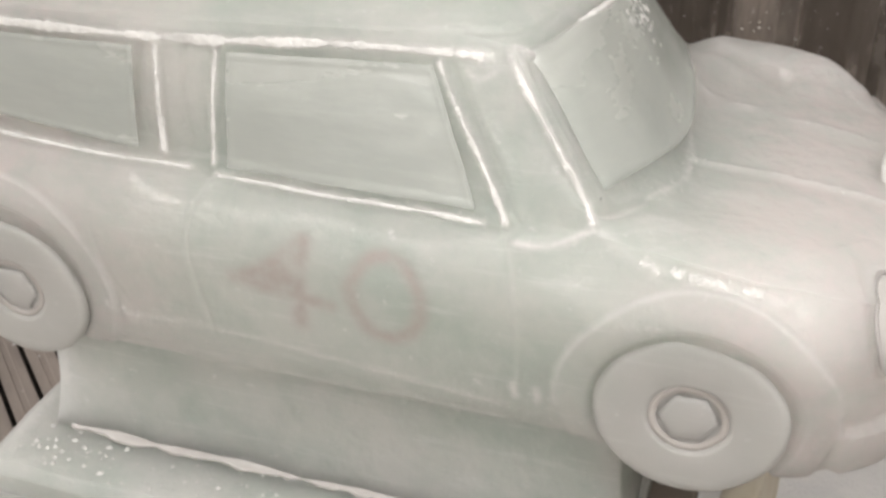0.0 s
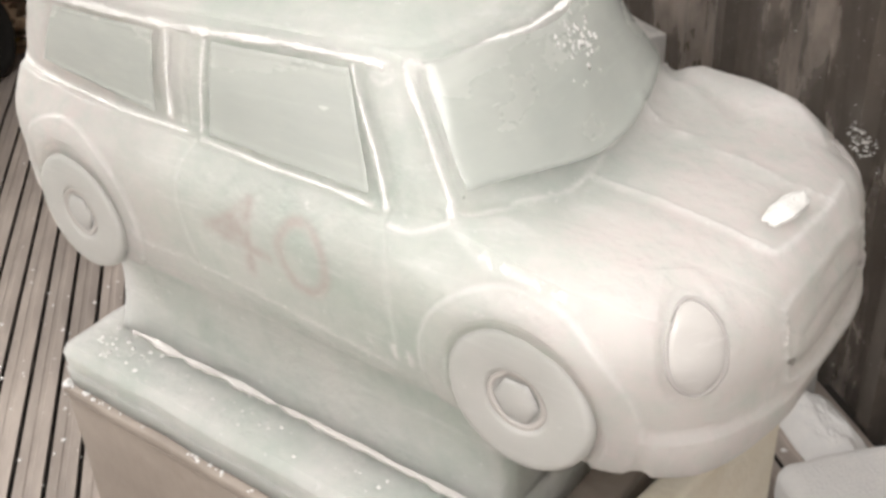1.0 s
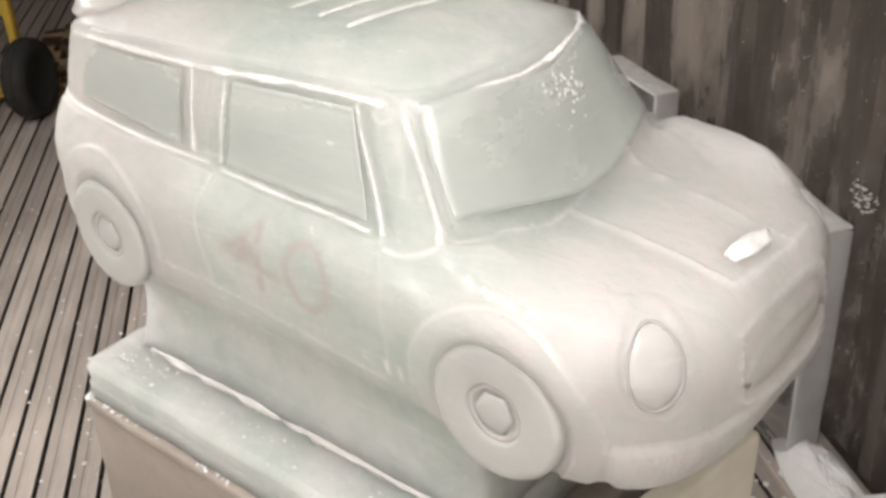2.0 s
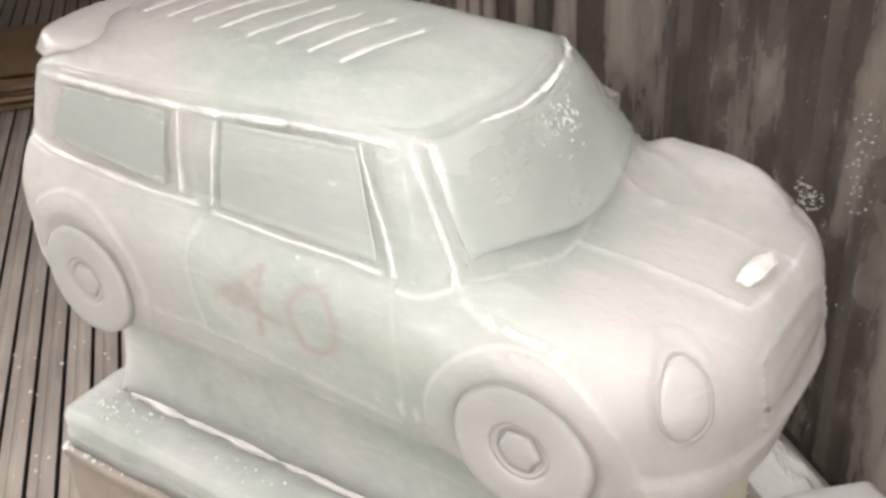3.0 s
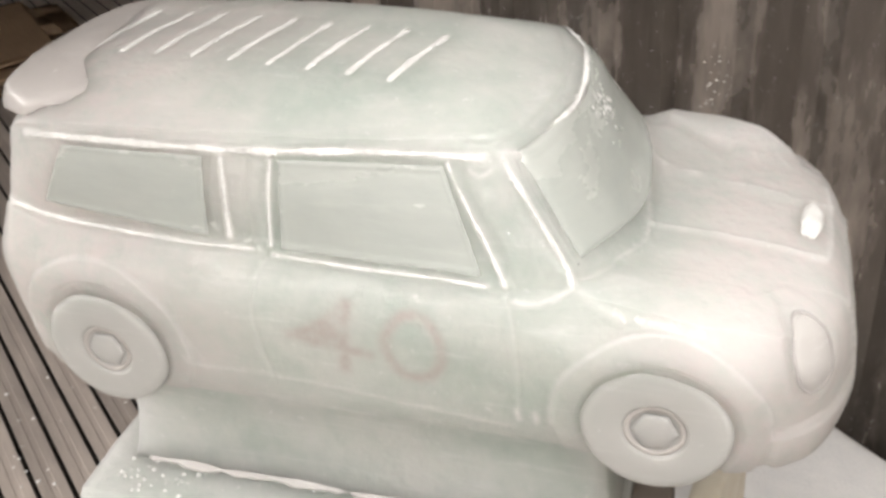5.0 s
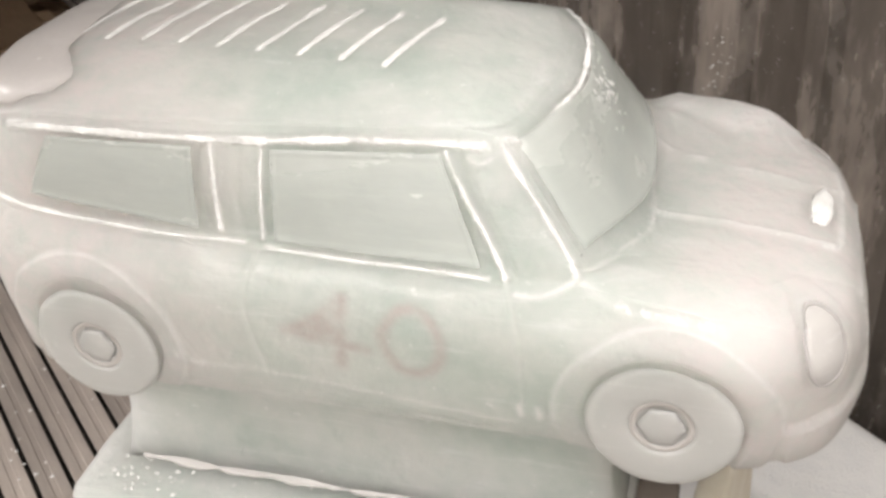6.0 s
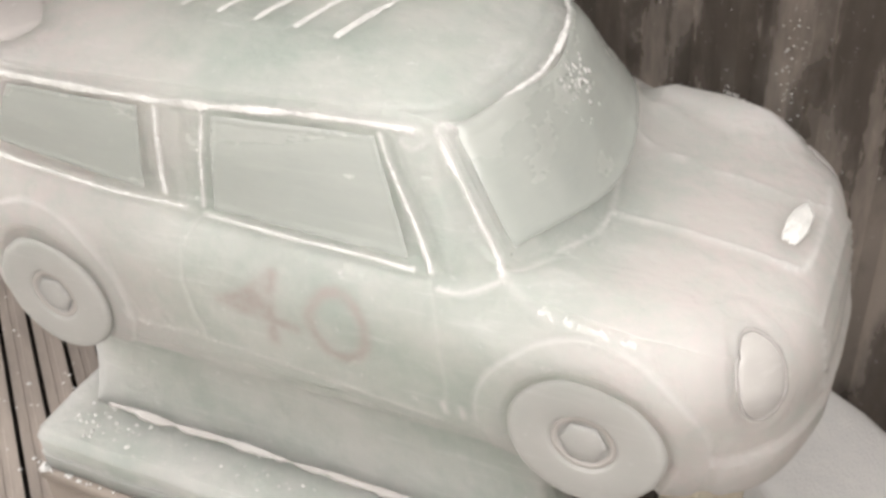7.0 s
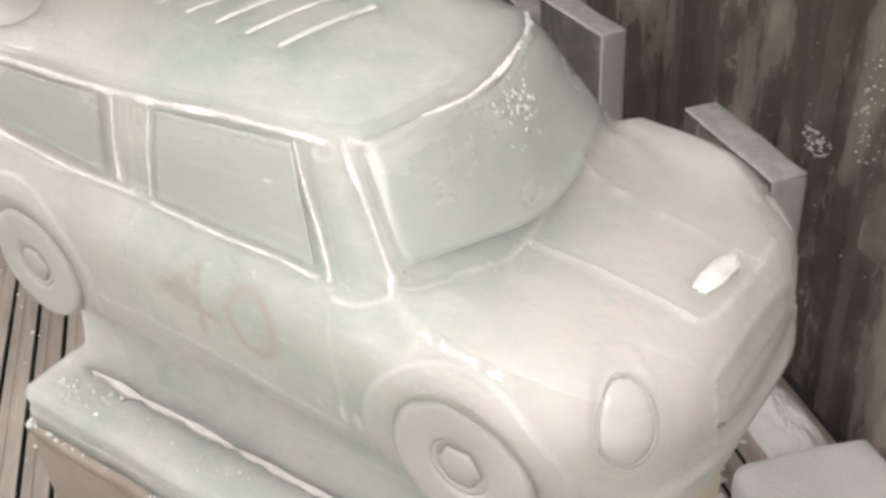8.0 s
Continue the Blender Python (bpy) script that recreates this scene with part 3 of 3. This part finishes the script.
for pane_name, quad in PANES.items():
    side_pane(pane_name, quad, CLEAR, "clearer ice " + pane_name.replace("_", " "))


def windscreen():
    rows = []
    for j in range(41):
        t = j / 40
        row = []
        for i in range(49):
            k = 2 * i / 48 - 1
            x = 0.592 - 0.046 * k * k + (-0.072 + 0.002 * k * k) * t
            row.append(on_top(x, k * (0.186 - 0.038 * t), 0.0016 if 0 < j < 40 and 0 < i < 48 else -0.0003)[0])
        rows.append(row)
    part("windscreen", grid_bm(rows), CLEAR, car, "smooth clear ice windscreen")


windscreen()


def lamp_glass(c, axis):
    side = axis.cross(Vector((0, 0, 1))).normalized()
    up = side.cross(axis).normalized()
    rows = []
    for k in range(9):
        r = 0.0005 + 0.036 * k / 8
        row = []
        for i in range(36):
            a = 2 * math.pi * i / 36
            o = c + side * (0.72 * r * math.cos(a)) + up * (r * math.sin(a))
            q, n, _, _ = TREE.ray_cast(o + axis * 0.2, -axis)
            if q is None or (q - o).length > 0.04:
                q = TREE.find_nearest(o)[0]
            row.append(q + axis * (0.0016 if k < 8 else -0.0006))
        rows.append(row)
    rim = [p + axis * 0.001 for p in rows[-1]]
    glass = part("headlamp_glass", grid_bm(rows, closed_u=True), ICE_SHEET, car, "oval flat carved ice lamp glass")
    part("lamp_rim", ridge_bm(rim, [axis] * len(rim), 0.0018, 0.0015, wobble=0.9, seed=c.y, closed=True), ICE_END, glass, "thin pale carved rim")


for c, axis in LAMPS:
    lamp_glass(c, axis)


def wheel(x, z, side, size):
    w = tagged(empty("wheel"), "", "")
    w.parent = car
    w.location = (x, side * 0.1905, z)
    w.scale = (size, 1, size)
    if side > 0:
        w.rotation_euler = (0, 0, math.pi)
    prof = [(0.012, 0.03), (0.058, 0.03), (0.066, 0.024), (0.069, 0.012), (0.069, -0.038), (0.0682, -0.0435), (0.0660, -0.0470), (0.0625, -0.0485), (0.0560, -0.0490), (0.0440, -0.0486),
            (0.0325, -0.0488), (0.0302, -0.0482), (0.0286, -0.0466), (0.0275, -0.0452), (0.004, -0.0452)]
    part("tyre", lathe_bm(prof, 64, "y", 0.014), ICE_THIN, w)
    part("hub_cap", lathe_bm([(0.010, -0.042), (0.0220, -0.0445), (0.0208, -0.0468), (0.0175, -0.0478), (0.010, -0.0483), (0.003, -0.0484)], 6, "y", 0.05), ICE_THIN, w, "six sided carved ice hub")
    part("hub_ring", lathe_bm([(0.0284, -0.0445), (0.0282, -0.0464), (0.0262, -0.0461), (0.0232, -0.0460), (0.0226, -0.0445)], 24, "y", 0.05), DULL, w, "dull rosy ring round the hub")
    return w


for wx, wz, size in WHEELS:
    for sd in (-1, 1):
        wheel(wx, wz, sd, size)


def blob(name, centre, radii, mat, parent, label="", rough=0.12, seed=0.0, turn=None, power=2.0):
    bm = bmesh.new()
    bmesh.ops.create_icosphere(bm, subdivisions=4, radius=1.0)
    for v in bm.verts:
        c = v.co.normalized()
        if power != 2.0:
            k = (abs(c.x) ** power + abs(c.y) ** power + abs(c.z) ** power) ** (-1 / power)
            c = c * k
        c = c * (1 + rough * noise.noise(c * 2.2 + Vector((seed, seed, 0))) + rough * 0.4 * noise.noise(c * 7 + Vector((seed, 0, 0))))
        v.co = Vector((c.x * radii[0], c.y * radii[1], c.z * radii[2]))
    ob = part(name, bm, mat, parent, label)
    ob.matrix_basis = (turn or Matrix()).copy()
    ob.matrix_basis.translation = centre
    return ob


blob("badge", on_top(0.764, 0.004, 0.001)[0], (0.011, 0.036, 0.0055), FROST, car, "bright frosted bonnet badge", 0.16, 2.0, power=2.6, turn=Matrix.Rotation(radians(22), 4, "Y") @ Matrix.Rotation(radians(-6), 4, "Z"))
blob("roof_spoiler", (-0.052, 0.008, 0.2640), (0.090, 0.172, 0.0285), ICE_END, car, "thick rounded spoiler lip", 0.05, 5.0, power=2.7)


def roof_bars():
    """Plain slanted white bars on the roof, in place of hand-carved lettering."""
    for k, pts in enumerate(BARS):
        path, normals = top_path(pts, 5)
        part("bar", ridge_bm(path, normals, 0.0048, 0.0007, wobble=0.45, seed=k), FROST, car, "white carved bar")


roof_bars()

# ---- the ice plinth ----
plinth = tagged(empty("ice_plinth", pose(0, 0, HUB)), "stepped cloudy ice plinth under the car", "ice plinth")


def slab():
    prof = [(-0.030, -0.264), (-0.0345, -0.2610), (-0.0350, -0.246), (-0.0352, -0.2380), (-0.0320, -0.2350), (-0.0325, -0.2180), (-0.0330, -0.2120), (-0.0250, -0.2030), (-0.0220, -0.2015), (0.0, -0.2000), (0.03, -0.199), (0.055, -0.197), (0.2, -0.197), (0.47, -0.197), (0.48, -0.21), (0.48, -0.262)]
    path = smooth_path([(0, y, z) for y, z in prof], 4)
    rows = []
    for i in range(70):
        x = -0.064 + 0.66 * i / 69
        e = min(i, 69 - i)
        k = 0.985 if e == 0 else 1.0
        rows.append([Vector((x, 0.22 + (p.y - 0.22) * k, -0.23 + (p.z + 0.23) * (0.9 if e == 0 else 1))) + noise.noise_vector(Vector((x * 12, p.y * 12, p.z * 12))) * 0.003 for p in path])
    part("slab", grid_bm(rows, closed_u=True, cap=True), ICE, plinth)


slab()


def pedestal():
    rows = []
    for i in range(14):
        t = i / 13
        z = -0.205 + 0.172 * t
        flare = 0.016 * (1 - t) ** 3
        x0, x1, y0, y1 = -0.004 - flare, 0.575 + flare, 0.052 - flare, 0.40 + flare
        ring = []
        for a, b, n in (((x0, y0), (x1, y0), 40), ((x1, y0), (x1, y1), 20), ((x1, y1), (x0, y1), 40), ((x0, y1), (x0, y0), 20)):
            for k in range(n):
                p = Vector((a[0] + (b[0] - a[0]) * k / n, a[1] + (b[1] - a[1]) * k / n, z))
                ring.append(p + noise.noise_vector(p * 14) * 0.003)
        rows.append(ring)
    part("pedestal", grid_bm(rows, closed_u=True, cap=True), ICE, plinth)
    path = [Vector((x, 0.040 + 0.004 * noise.noise(Vector((x * 20, 0, 0))), -0.1945)) for x in np.arange(0.0, 0.58, 0.008)]
    part("frost_seam", ridge_bm(path, [Vector((0, -0.3, 1)).normalized()] * len(path), 0.0080, 0.0018, wobble=0.6), ICE_SHEET, plinth, "white frost along the seam")


pedestal()
FOOT = HUB - 0.262      # top of the stand
stand = empty("display_stand")
part("side_panel", box_bm(-0.068, 0.640, -0.041, -0.021, 0.0, FOOT - 0.018, 0.004, 2, 6, 0.004, 2.0), BOARD, stand)
part("side_panel", box_bm(-0.068, 0.640, 0.305, 0.325, 0.0, FOOT - 0.018, 0.004, 2, 6, 0.004, 7.0), BOARD, stand)
part("end_panel", box_bm(-0.066, -0.048, -0.021, 0.305, 0.0, FOOT - 0.018, 0.003, 2, 4, 0.003, 4.0), BOARD, stand)
part("end_panel", box_bm(0.620, 0.638, -0.021, 0.305, 0.0, FOOT - 0.018, 0.003, 2, 4, 0.003, 5.0), BOARD, stand)
part("top_panel", box_bm(-0.070, 0.642, -0.044, 0.327, FOOT - 0.018, FOOT, 0.004, 2, 6, 0.003, 9.0), BOARD, stand)
tagged(stand, "wet brown box stand under the ice plinth", "stand")
board = part("foam_board", box_bm(-0.019, 0.019, -0.18, 0.17, 0.0, HUB - 0.245, 0.008, 3, 5, 0.004, 6.0), CREAM)
board.matrix_world = pose(0.695, 0.262, 0, 0, 0, -8)
tagged(board, "thick cream foam board standing on edge under the car nose", "foam board")


# ---- ice slabs by the wall ----
def ice_slab(u0, u1, v0, v1, h, seed, turn=0, label="see-through ice slab with a frosted top against the wall"):
    ob = tagged(empty("ice_slab", ROOM @ pose(u1, v1, 0, 0, 0, turn)), label, "ice block", "ice slabs along the wall")
    u0, u1, v0, v1 = u0 - u1, 0.0, v0 - v1, 0.0
    part("block", box_bm(u0, u1 - 0.006, v0, v1, 0.0, h - 0.004, 0.006, 2, 4, 0.004, seed), CLEAR_SLAB, ob)
    part("frosted_top", box_bm(u0 + 0.002, u1 - 0.004, v0 + 0.001, v1 - 0.001, h - 0.008, h, 0.003, 2, 4, 0.003, seed), FROST, ob, "white frosted top face")
    part("frosted_end", box_bm(u1 - 0.010, u1, v0 + 0.002, v1 - 0.002, 0.0, h - 0.006, 0.004, 2, 4, 0.005, seed + 2), GREY_ICE, ob, "rough grey sawn end")
    return ob


ice_slab(-0.970, -0.578, 1.378, 1.468, 0.650, 1.0, 3)
ice_slab(-1.640, -1.290, 1.262, 1.342, 0.735, 5.0, 9)
ice_slab(-2.62, -2.22, 1.22, 1.33, 0.60, 9.0)
ice_slab(-2.18, -1.93, 1.26, 1.35, 0.56, 12.0)


def snow_heap(u, v, ru, rv, h, seed, power=2):
    rows = []
    for j in range(29):
        t = j / 28
        row = []
        for i in range(96):
            a = 2 * math.pi * i / 96
            k = 1 + 0.25 * noise.noise(Vector((math.cos(a) * 1.5, math.sin(a) * 1.5, seed)))
            z = h * (1 - t ** power) * (1 + 0.14 * noise.noise(Vector((math.cos(a) * t * 3, math.sin(a) * t * 3, seed + 3))) + 0.05 * noise.noise(Vector((math.cos(a) * t * 11, math.sin(a) * t * 11, seed + 5))) + 0.03 * noise.noise(Vector((math.cos(a) * t * 30, math.sin(a) * t * 30, seed))))
            row.append((u + ru * t * k * math.cos(a), v + rv * t * k * math.sin(a), max(z, 0) - 0.002 * t))
        rows.append(row)
    rows[0] = [(u + 0.001 * math.cos(2 * math.pi * i / 96), v + 0.001 * math.sin(2 * math.pi * i / 96), h) for i in range(96)]
    ob = part("snow_mound", grid_bm(rows, closed_u=True, cap=True), SNOW)
    ob.matrix_world = ROOM
    return tagged(ob, "heap of white ice shavings on the floor", "snow", "heaps of shavings")


snow_heap(-0.46, 1.425, 0.20, 0.080, 0.075, 1.0, 3)


def snow_block():
    """A block of packed snow with worn edges on the floor by the wall."""
    bm = box_bm(-0.15, 0.46, 1.09, 1.40, 0.0, 0.30, 0.035, 4, 5, 0.010, 8.0)
    for v in bm.verts:
        v.co += noise.noise_vector(v.co * 5) * 0.012 * (1 if v.co.z > 0.05 else 0)
    ob = part("snow_block", bm, SNOW)
    ob.matrix_world = ROOM
    return tagged(ob, "white block of packed snow with worn edges", "snow block")


snow_block()


# ---- frost patches on the windscreen, crumbs and chips of ice ----
def flake(rng, size, flat=0.5):
    bm = bmesh.new()
    bmesh.ops.create_icosphere(bm, subdivisions=1, radius=1.0)
    for v in bm.verts:
        v.co = Vector((v.co.x * rng.uniform(0.6, 1.3), v.co.y * rng.uniform(0.6, 1.3), v.co.z * flat * rng.uniform(0.6, 1.2))) * size
    return bm


def windscreen_frost():
    rng = random.Random(11)
    for k in range(60):
        if k < 46:
            x, y = rng.gauss(0.537, 0.008), rng.gauss(0.024, 0.014)
        else:
            x, y = rng.uniform(0.50, 0.57), rng.uniform(-0.04, 0.06)
        p, n = on_top(x, y, 0.0020)
        ob = part("frost_glint_flake", flake(rng, rng.uniform(0.0012, 0.0042) * (1.0 if k < 46 else 0.6), 0.1), FROST, car)
        ob.matrix_basis = Matrix.Translation(p) @ n.to_track_quat("Z", "Y").to_matrix().to_4x4()


windscreen_frost()


def roof_glint():
    """White flakes laid as a fixed glint at the rear of the roof."""
    rng = random.Random(21)
    for k in range(26):
        p, n = on_top(rng.gauss(-0.030, 0.010), rng.gauss(-0.135, 0.009), 0.0004)
        ob = part("frost_glint_flake", flake(rng, rng.uniform(0.001, 0.0036), 0.15), FROST, car)
        ob.matrix_basis = Matrix.Translation(p) @ n.to_track_quat("Z", "Y").to_matrix().to_4x4()


roof_glint()


def frost_crystals():
    """Grains of frost caught along the carved edges, thinly over the rest of the skin, and laid as a glint along the
    wing.
    """
    rng = random.Random(31)
    verts, faces = [], []

    def grain(p, n, size):
        q = n.to_track_quat("Z", "Y").to_matrix()
        base, turn = len(verts), rng.uniform(0, 6.28)
        for k in range(5):
            r = size * rng.uniform(0.5, 1.3)
            verts.append(p + q @ Vector((r * math.cos(turn + 1.2566 * k), r * math.sin(turn + 1.2566 * k), -0.0003)))
        verts.append(p + q @ Vector((rng.uniform(-0.3, 0.3) * size, rng.uniform(-0.3, 0.3) * size, size * rng.uniform(0.15, 0.4))))
        faces.extend([(base + k, base + (k + 1) % 5, base + 5) for k in range(5)])

    for pts, width, height, fr, ro in CARVED:
        if fr < 0.5 or pts[0].y > 0.10:
            continue
        length = sum((b - a).length for a, b in zip(pts, pts[1:]))
        for _ in range(int(length * 900 * fr)):
            i = rng.randrange(len(pts) - 1)
            o = pts[i].lerp(pts[i + 1], rng.random()) + Vector((rng.gauss(0, 0.0026), rng.gauss(0, 0.0026), rng.gauss(0, 0.0026)))
            p, n, _, _ = TREE.find_nearest(o)
            grain(p, n, rng.uniform(0.0004, 0.0017))
    for _ in range(420):                     # a broken streak of white grains in place of the wing's wet glint
        t = rng.random()
        p, n = on_side(0.582 + 0.090 * t, 0.120 - 0.007 * t + 0.003 * noise.noise(Vector((t * 9, 0, 0))) + rng.gauss(0, 0.0014))
        if noise.noise(Vector((t * 7, 3.0, 0))) > -0.12:
            grain(p, n, rng.uniform(0.0005, 0.0022))
    for _ in range(260):
        x = rng.uniform(-0.1, 0.76)
        p, n = on_side(x, rng.uniform(-0.03, 0.24)) if rng.random() < 0.5 else on_top(x, rng.uniform(-0.16, 0.16))
        grain(p, n, rng.uniform(0.0003, 0.0012))
    me = bpy.data.meshes.new("frost")
    me.from_pydata(verts, [], faces)
    me.materials.append(FROST)
    ob = new("frost", me)
    ob.parent = car
    ob["label"] = "grains of white frost along the carved edges, and white grains as a wing glint"


frost_crystals()


def crumbs(name, spots, label, seed, mat):
    """Loose crumbs of ice: spots are (count, point maker, least size, most size)."""
    rng = random.Random(seed)
    verts, faces = [], []
    for count, place, lo, hi in spots:
        for _ in range(count):
            p, size = Vector(place(rng)), rng.uniform(lo, hi)
            base = len(verts)
            ring = [rng.uniform(0, 6.28)]
            for q in range(5):
                a = ring[0] + q * 1.2566 + rng.uniform(-0.3, 0.3)
                r = size * rng.uniform(0.6, 1.25)
                verts.append((p.x + r * math.cos(a), p.y + r * math.sin(a), p.z))
            verts.append((p.x + rng.uniform(-0.3, 0.3) * size, p.y + rng.uniform(-0.3, 0.3) * size, p.z + size * rng.uniform(0.5, 1.1)))
            faces += [(base + q, base + (q + 1) % 5, base + 5) for q in range(5)]
            faces.append(tuple(base + q for q in (4, 3, 2, 1, 0)))
    me = bpy.data.meshes.new(name)
    me.from_pydata(verts, [], faces)
    me.materials.append(mat)
    return tagged(new(name, me), label, "ice crumbs", kind="stuff")


TOP = HUB - 0.1975
crumbs("ice_crumbs_on_plinth", [(90, lambda r: (r.uniform(-0.05, 0.58), r.uniform(-0.025, 0.035), TOP), 0.0008, 0.003),
                                (40, lambda r: (r.gauss(0.02, 0.03), r.uniform(-0.02, 0.05), TOP), 0.001, 0.004)],
       "white ice crumbs scattered on the plinth", 3, FROST)
crumbs("ice_crumbs_on_stand", [(55, lambda r: (r.uniform(-0.06, 0.58), -0.036 - abs(r.gauss(0, 0.0022)), FOOT), 0.0008, 0.004),
                               (5, lambda r: (-0.064 + r.gauss(0, 0.002), -0.037 + r.gauss(0, 0.002), FOOT), 0.005, 0.008)],
       "white ice crumbs along the foot of the plinth", 4, SNOW)


def on_ribs(r, u0, u1, v0, v1):
    q = ROOM @ Vector((r.uniform(u0, u1), r.uniform(v0, v1), 0.0005))
    return q


crumbs("ice_crumbs_on_floor", [(420, lambda r: on_ribs(r, -3.6, -0.2, -1.2, 1.44), 0.001, 0.006),
                               (60, lambda r: on_ribs(r, -1.9, -0.9, -0.6, 0.0), 0.002, 0.008),
                               (90, lambda r: on_ribs(r, -0.62, 0.1, 1.1, 1.46), 0.003, 0.017)],
       "white ice chips scattered over the ribbed floor", 5, SNOW)

def on_wall(r, u, z, su, sz):
    return ROOM @ Vector((r.gauss(u, su), V1 - 0.040, max(0.03, r.gauss(z, sz))))


crumbs("frost_on_wall", [(60, lambda r: on_wall(r, -0.70 + 0.08 * r.random(), 0.70 - 0.05 * r.random(), 0.008, 0.009), 0.002, 0.006),
                         (60, lambda r: on_wall(r, -0.75, 0.85, 0.35, 0.16), 0.001, 0.0035),
                         (40, lambda r: on_wall(r, -0.50, 0.84, 0.022, 0.10), 0.0015, 0.005)],
       "white frost specks on the ribbed wall", 6, FROST)

# ---- hand truck and cardboard behind ----
def hand_truck():
    ht = tagged(empty("hand_truck", pose(-3.42, 1.70, 0.0, 0, 0, -57) @ Matrix.Scale(1.50, 4)), "yellow hand truck with black rubber tyres", "hand truck")
    for y in (0.0, -0.42):
        w = empty("wheel")
        w.parent = ht
        w.location = (0, y, 0.128)
        part("tyre", lathe_bm([(0.07, -0.026), (0.082, -0.036), (0.098, -0.041), (0.114, -0.036), (0.124, -0.022), (0.127, -0.012), (0.123, -0.009), (0.123, -0.006), (0.128, -0.003), (0.128, 0.003), (0.123, 0.006), (0.123, 0.009), (0.127, 0.012), (0.124, 0.022), (0.114, 0.036), (0.098, 0.041), (0.082, 0.036), (0.07, 0.026)], 40, "y"), RUBBER, w)
        part("rim", lathe_bm([(0.012, -0.02), (0.03, -0.02), (0.05, -0.006), (0.066, -0.012), (0.074, -0.026), (0.074, 0.026), (0.066, 0.012), (0.05, 0.006), (0.03, 0.02), (0.012, 0.02)], 32, "y"), RUST, w)
    part("axle", lathe_bm([(0.010, -0.43), (0.010, 0.015)], 12, "y"), RUST, ht).location = (0, 0, 0.128)
    for y in (-0.060, -0.360):
        part("rail", box_bm(-0.086, -0.054, y - 0.014, y + 0.014, 0.02, 1.05, 0.006), YELLOW, ht)
        part("axle_bracket", box_bm(-0.06, 0.014, y - 0.008, y + 0.008, 0.112, 0.144, 0.003), YELLOW, ht)
    for z in (0.31, 0.6, 0.95):
        part("crossbar", box_bm(-0.080, -0.060, -0.360, -0.060, z, z + 0.03, 0.005), YELLOW, ht)
    part("toe_plate", box_bm(-0.27, -0.086, -0.36, -0.03, 0.030, 0.040, 0.002), YELLOW, ht)


hand_truck()


def cardboard(x, y, z, w, d, turn, tilt, seed, label="flattened brown cardboard box in a pile on the floor"):
    bm = bmesh.new()
    rows = []
    for j in range(9):
        rows.append([(w * (i / 12 - 0.5) * (1 + 0.03 * noise.noise(Vector((j, seed, 0)))), d * (j / 8 - 0.5), 0.012 * noise.noise(Vector((i * 0.4, j * 0.4, seed)))) for i in range(13)])
    bm = grid_bm(rows)
    r = bmesh.ops.solidify(bm, geom=bm.faces[:], thickness=0.005)
    ob = part("cardboard_sheet", bm, CARD)
    ob.matrix_world = pose(x, y, z, tilt, 0, turn)
    return tagged(ob, label, "cardboard", "cardboard sheets")


for k, (cx, cy, w, d, turn) in enumerate([(-3.49, 2.92, 1.20, 2.15, -40), (-3.50, 2.94, 1.12, 2.10, -38), (-3.47, 2.96, 1.10, 1.95, -43), (-3.52, 2.97, 1.02, 1.80, -35), (-3.54, 3.00, 0.95, 1.62, -42)]):
    cardboard(cx, cy, 0.018 + 0.023 * k, w, d, turn, 0, 1.0 + 3 * k)


# ---- floor ribs, each a bar of its own ----
def floor_bars():
    pitch, w = 0.0804, 0.068
    prof = [(-w / 2, -0.006), (-w / 2, -0.001), (-w / 2 + 0.001, 0.0), (-0.009, 0.0), (-0.006, -0.002), (0.006, -0.002), (0.009, 0.0), (w / 2 - 0.001, 0.0), (w / 2, -0.001), (w / 2, -0.006),
            (0.004, -0.006), (0.004, -0.028), (-0.004, -0.028), (-0.004, -0.006)]
    bm = grid_bm([[(u, a, b) for a, b in prof] for u in (U0, U1)], closed_u=True, cap=True)
    first = part("floor_bar", bm, ALU, floor, smooth=False)
    first.matrix_parent_inverse = Matrix()
    v = 0.045 + pitch * math.ceil((V0 + 0.03) / pitch)
    first.location = (0, v, 0)
    v += pitch
    while v < V1 - 0.02:
        ob = new("floor_bar", first.data)
        ob.parent = floor
        ob.location = (0, v, 0)
        v += pitch


floor_bars()
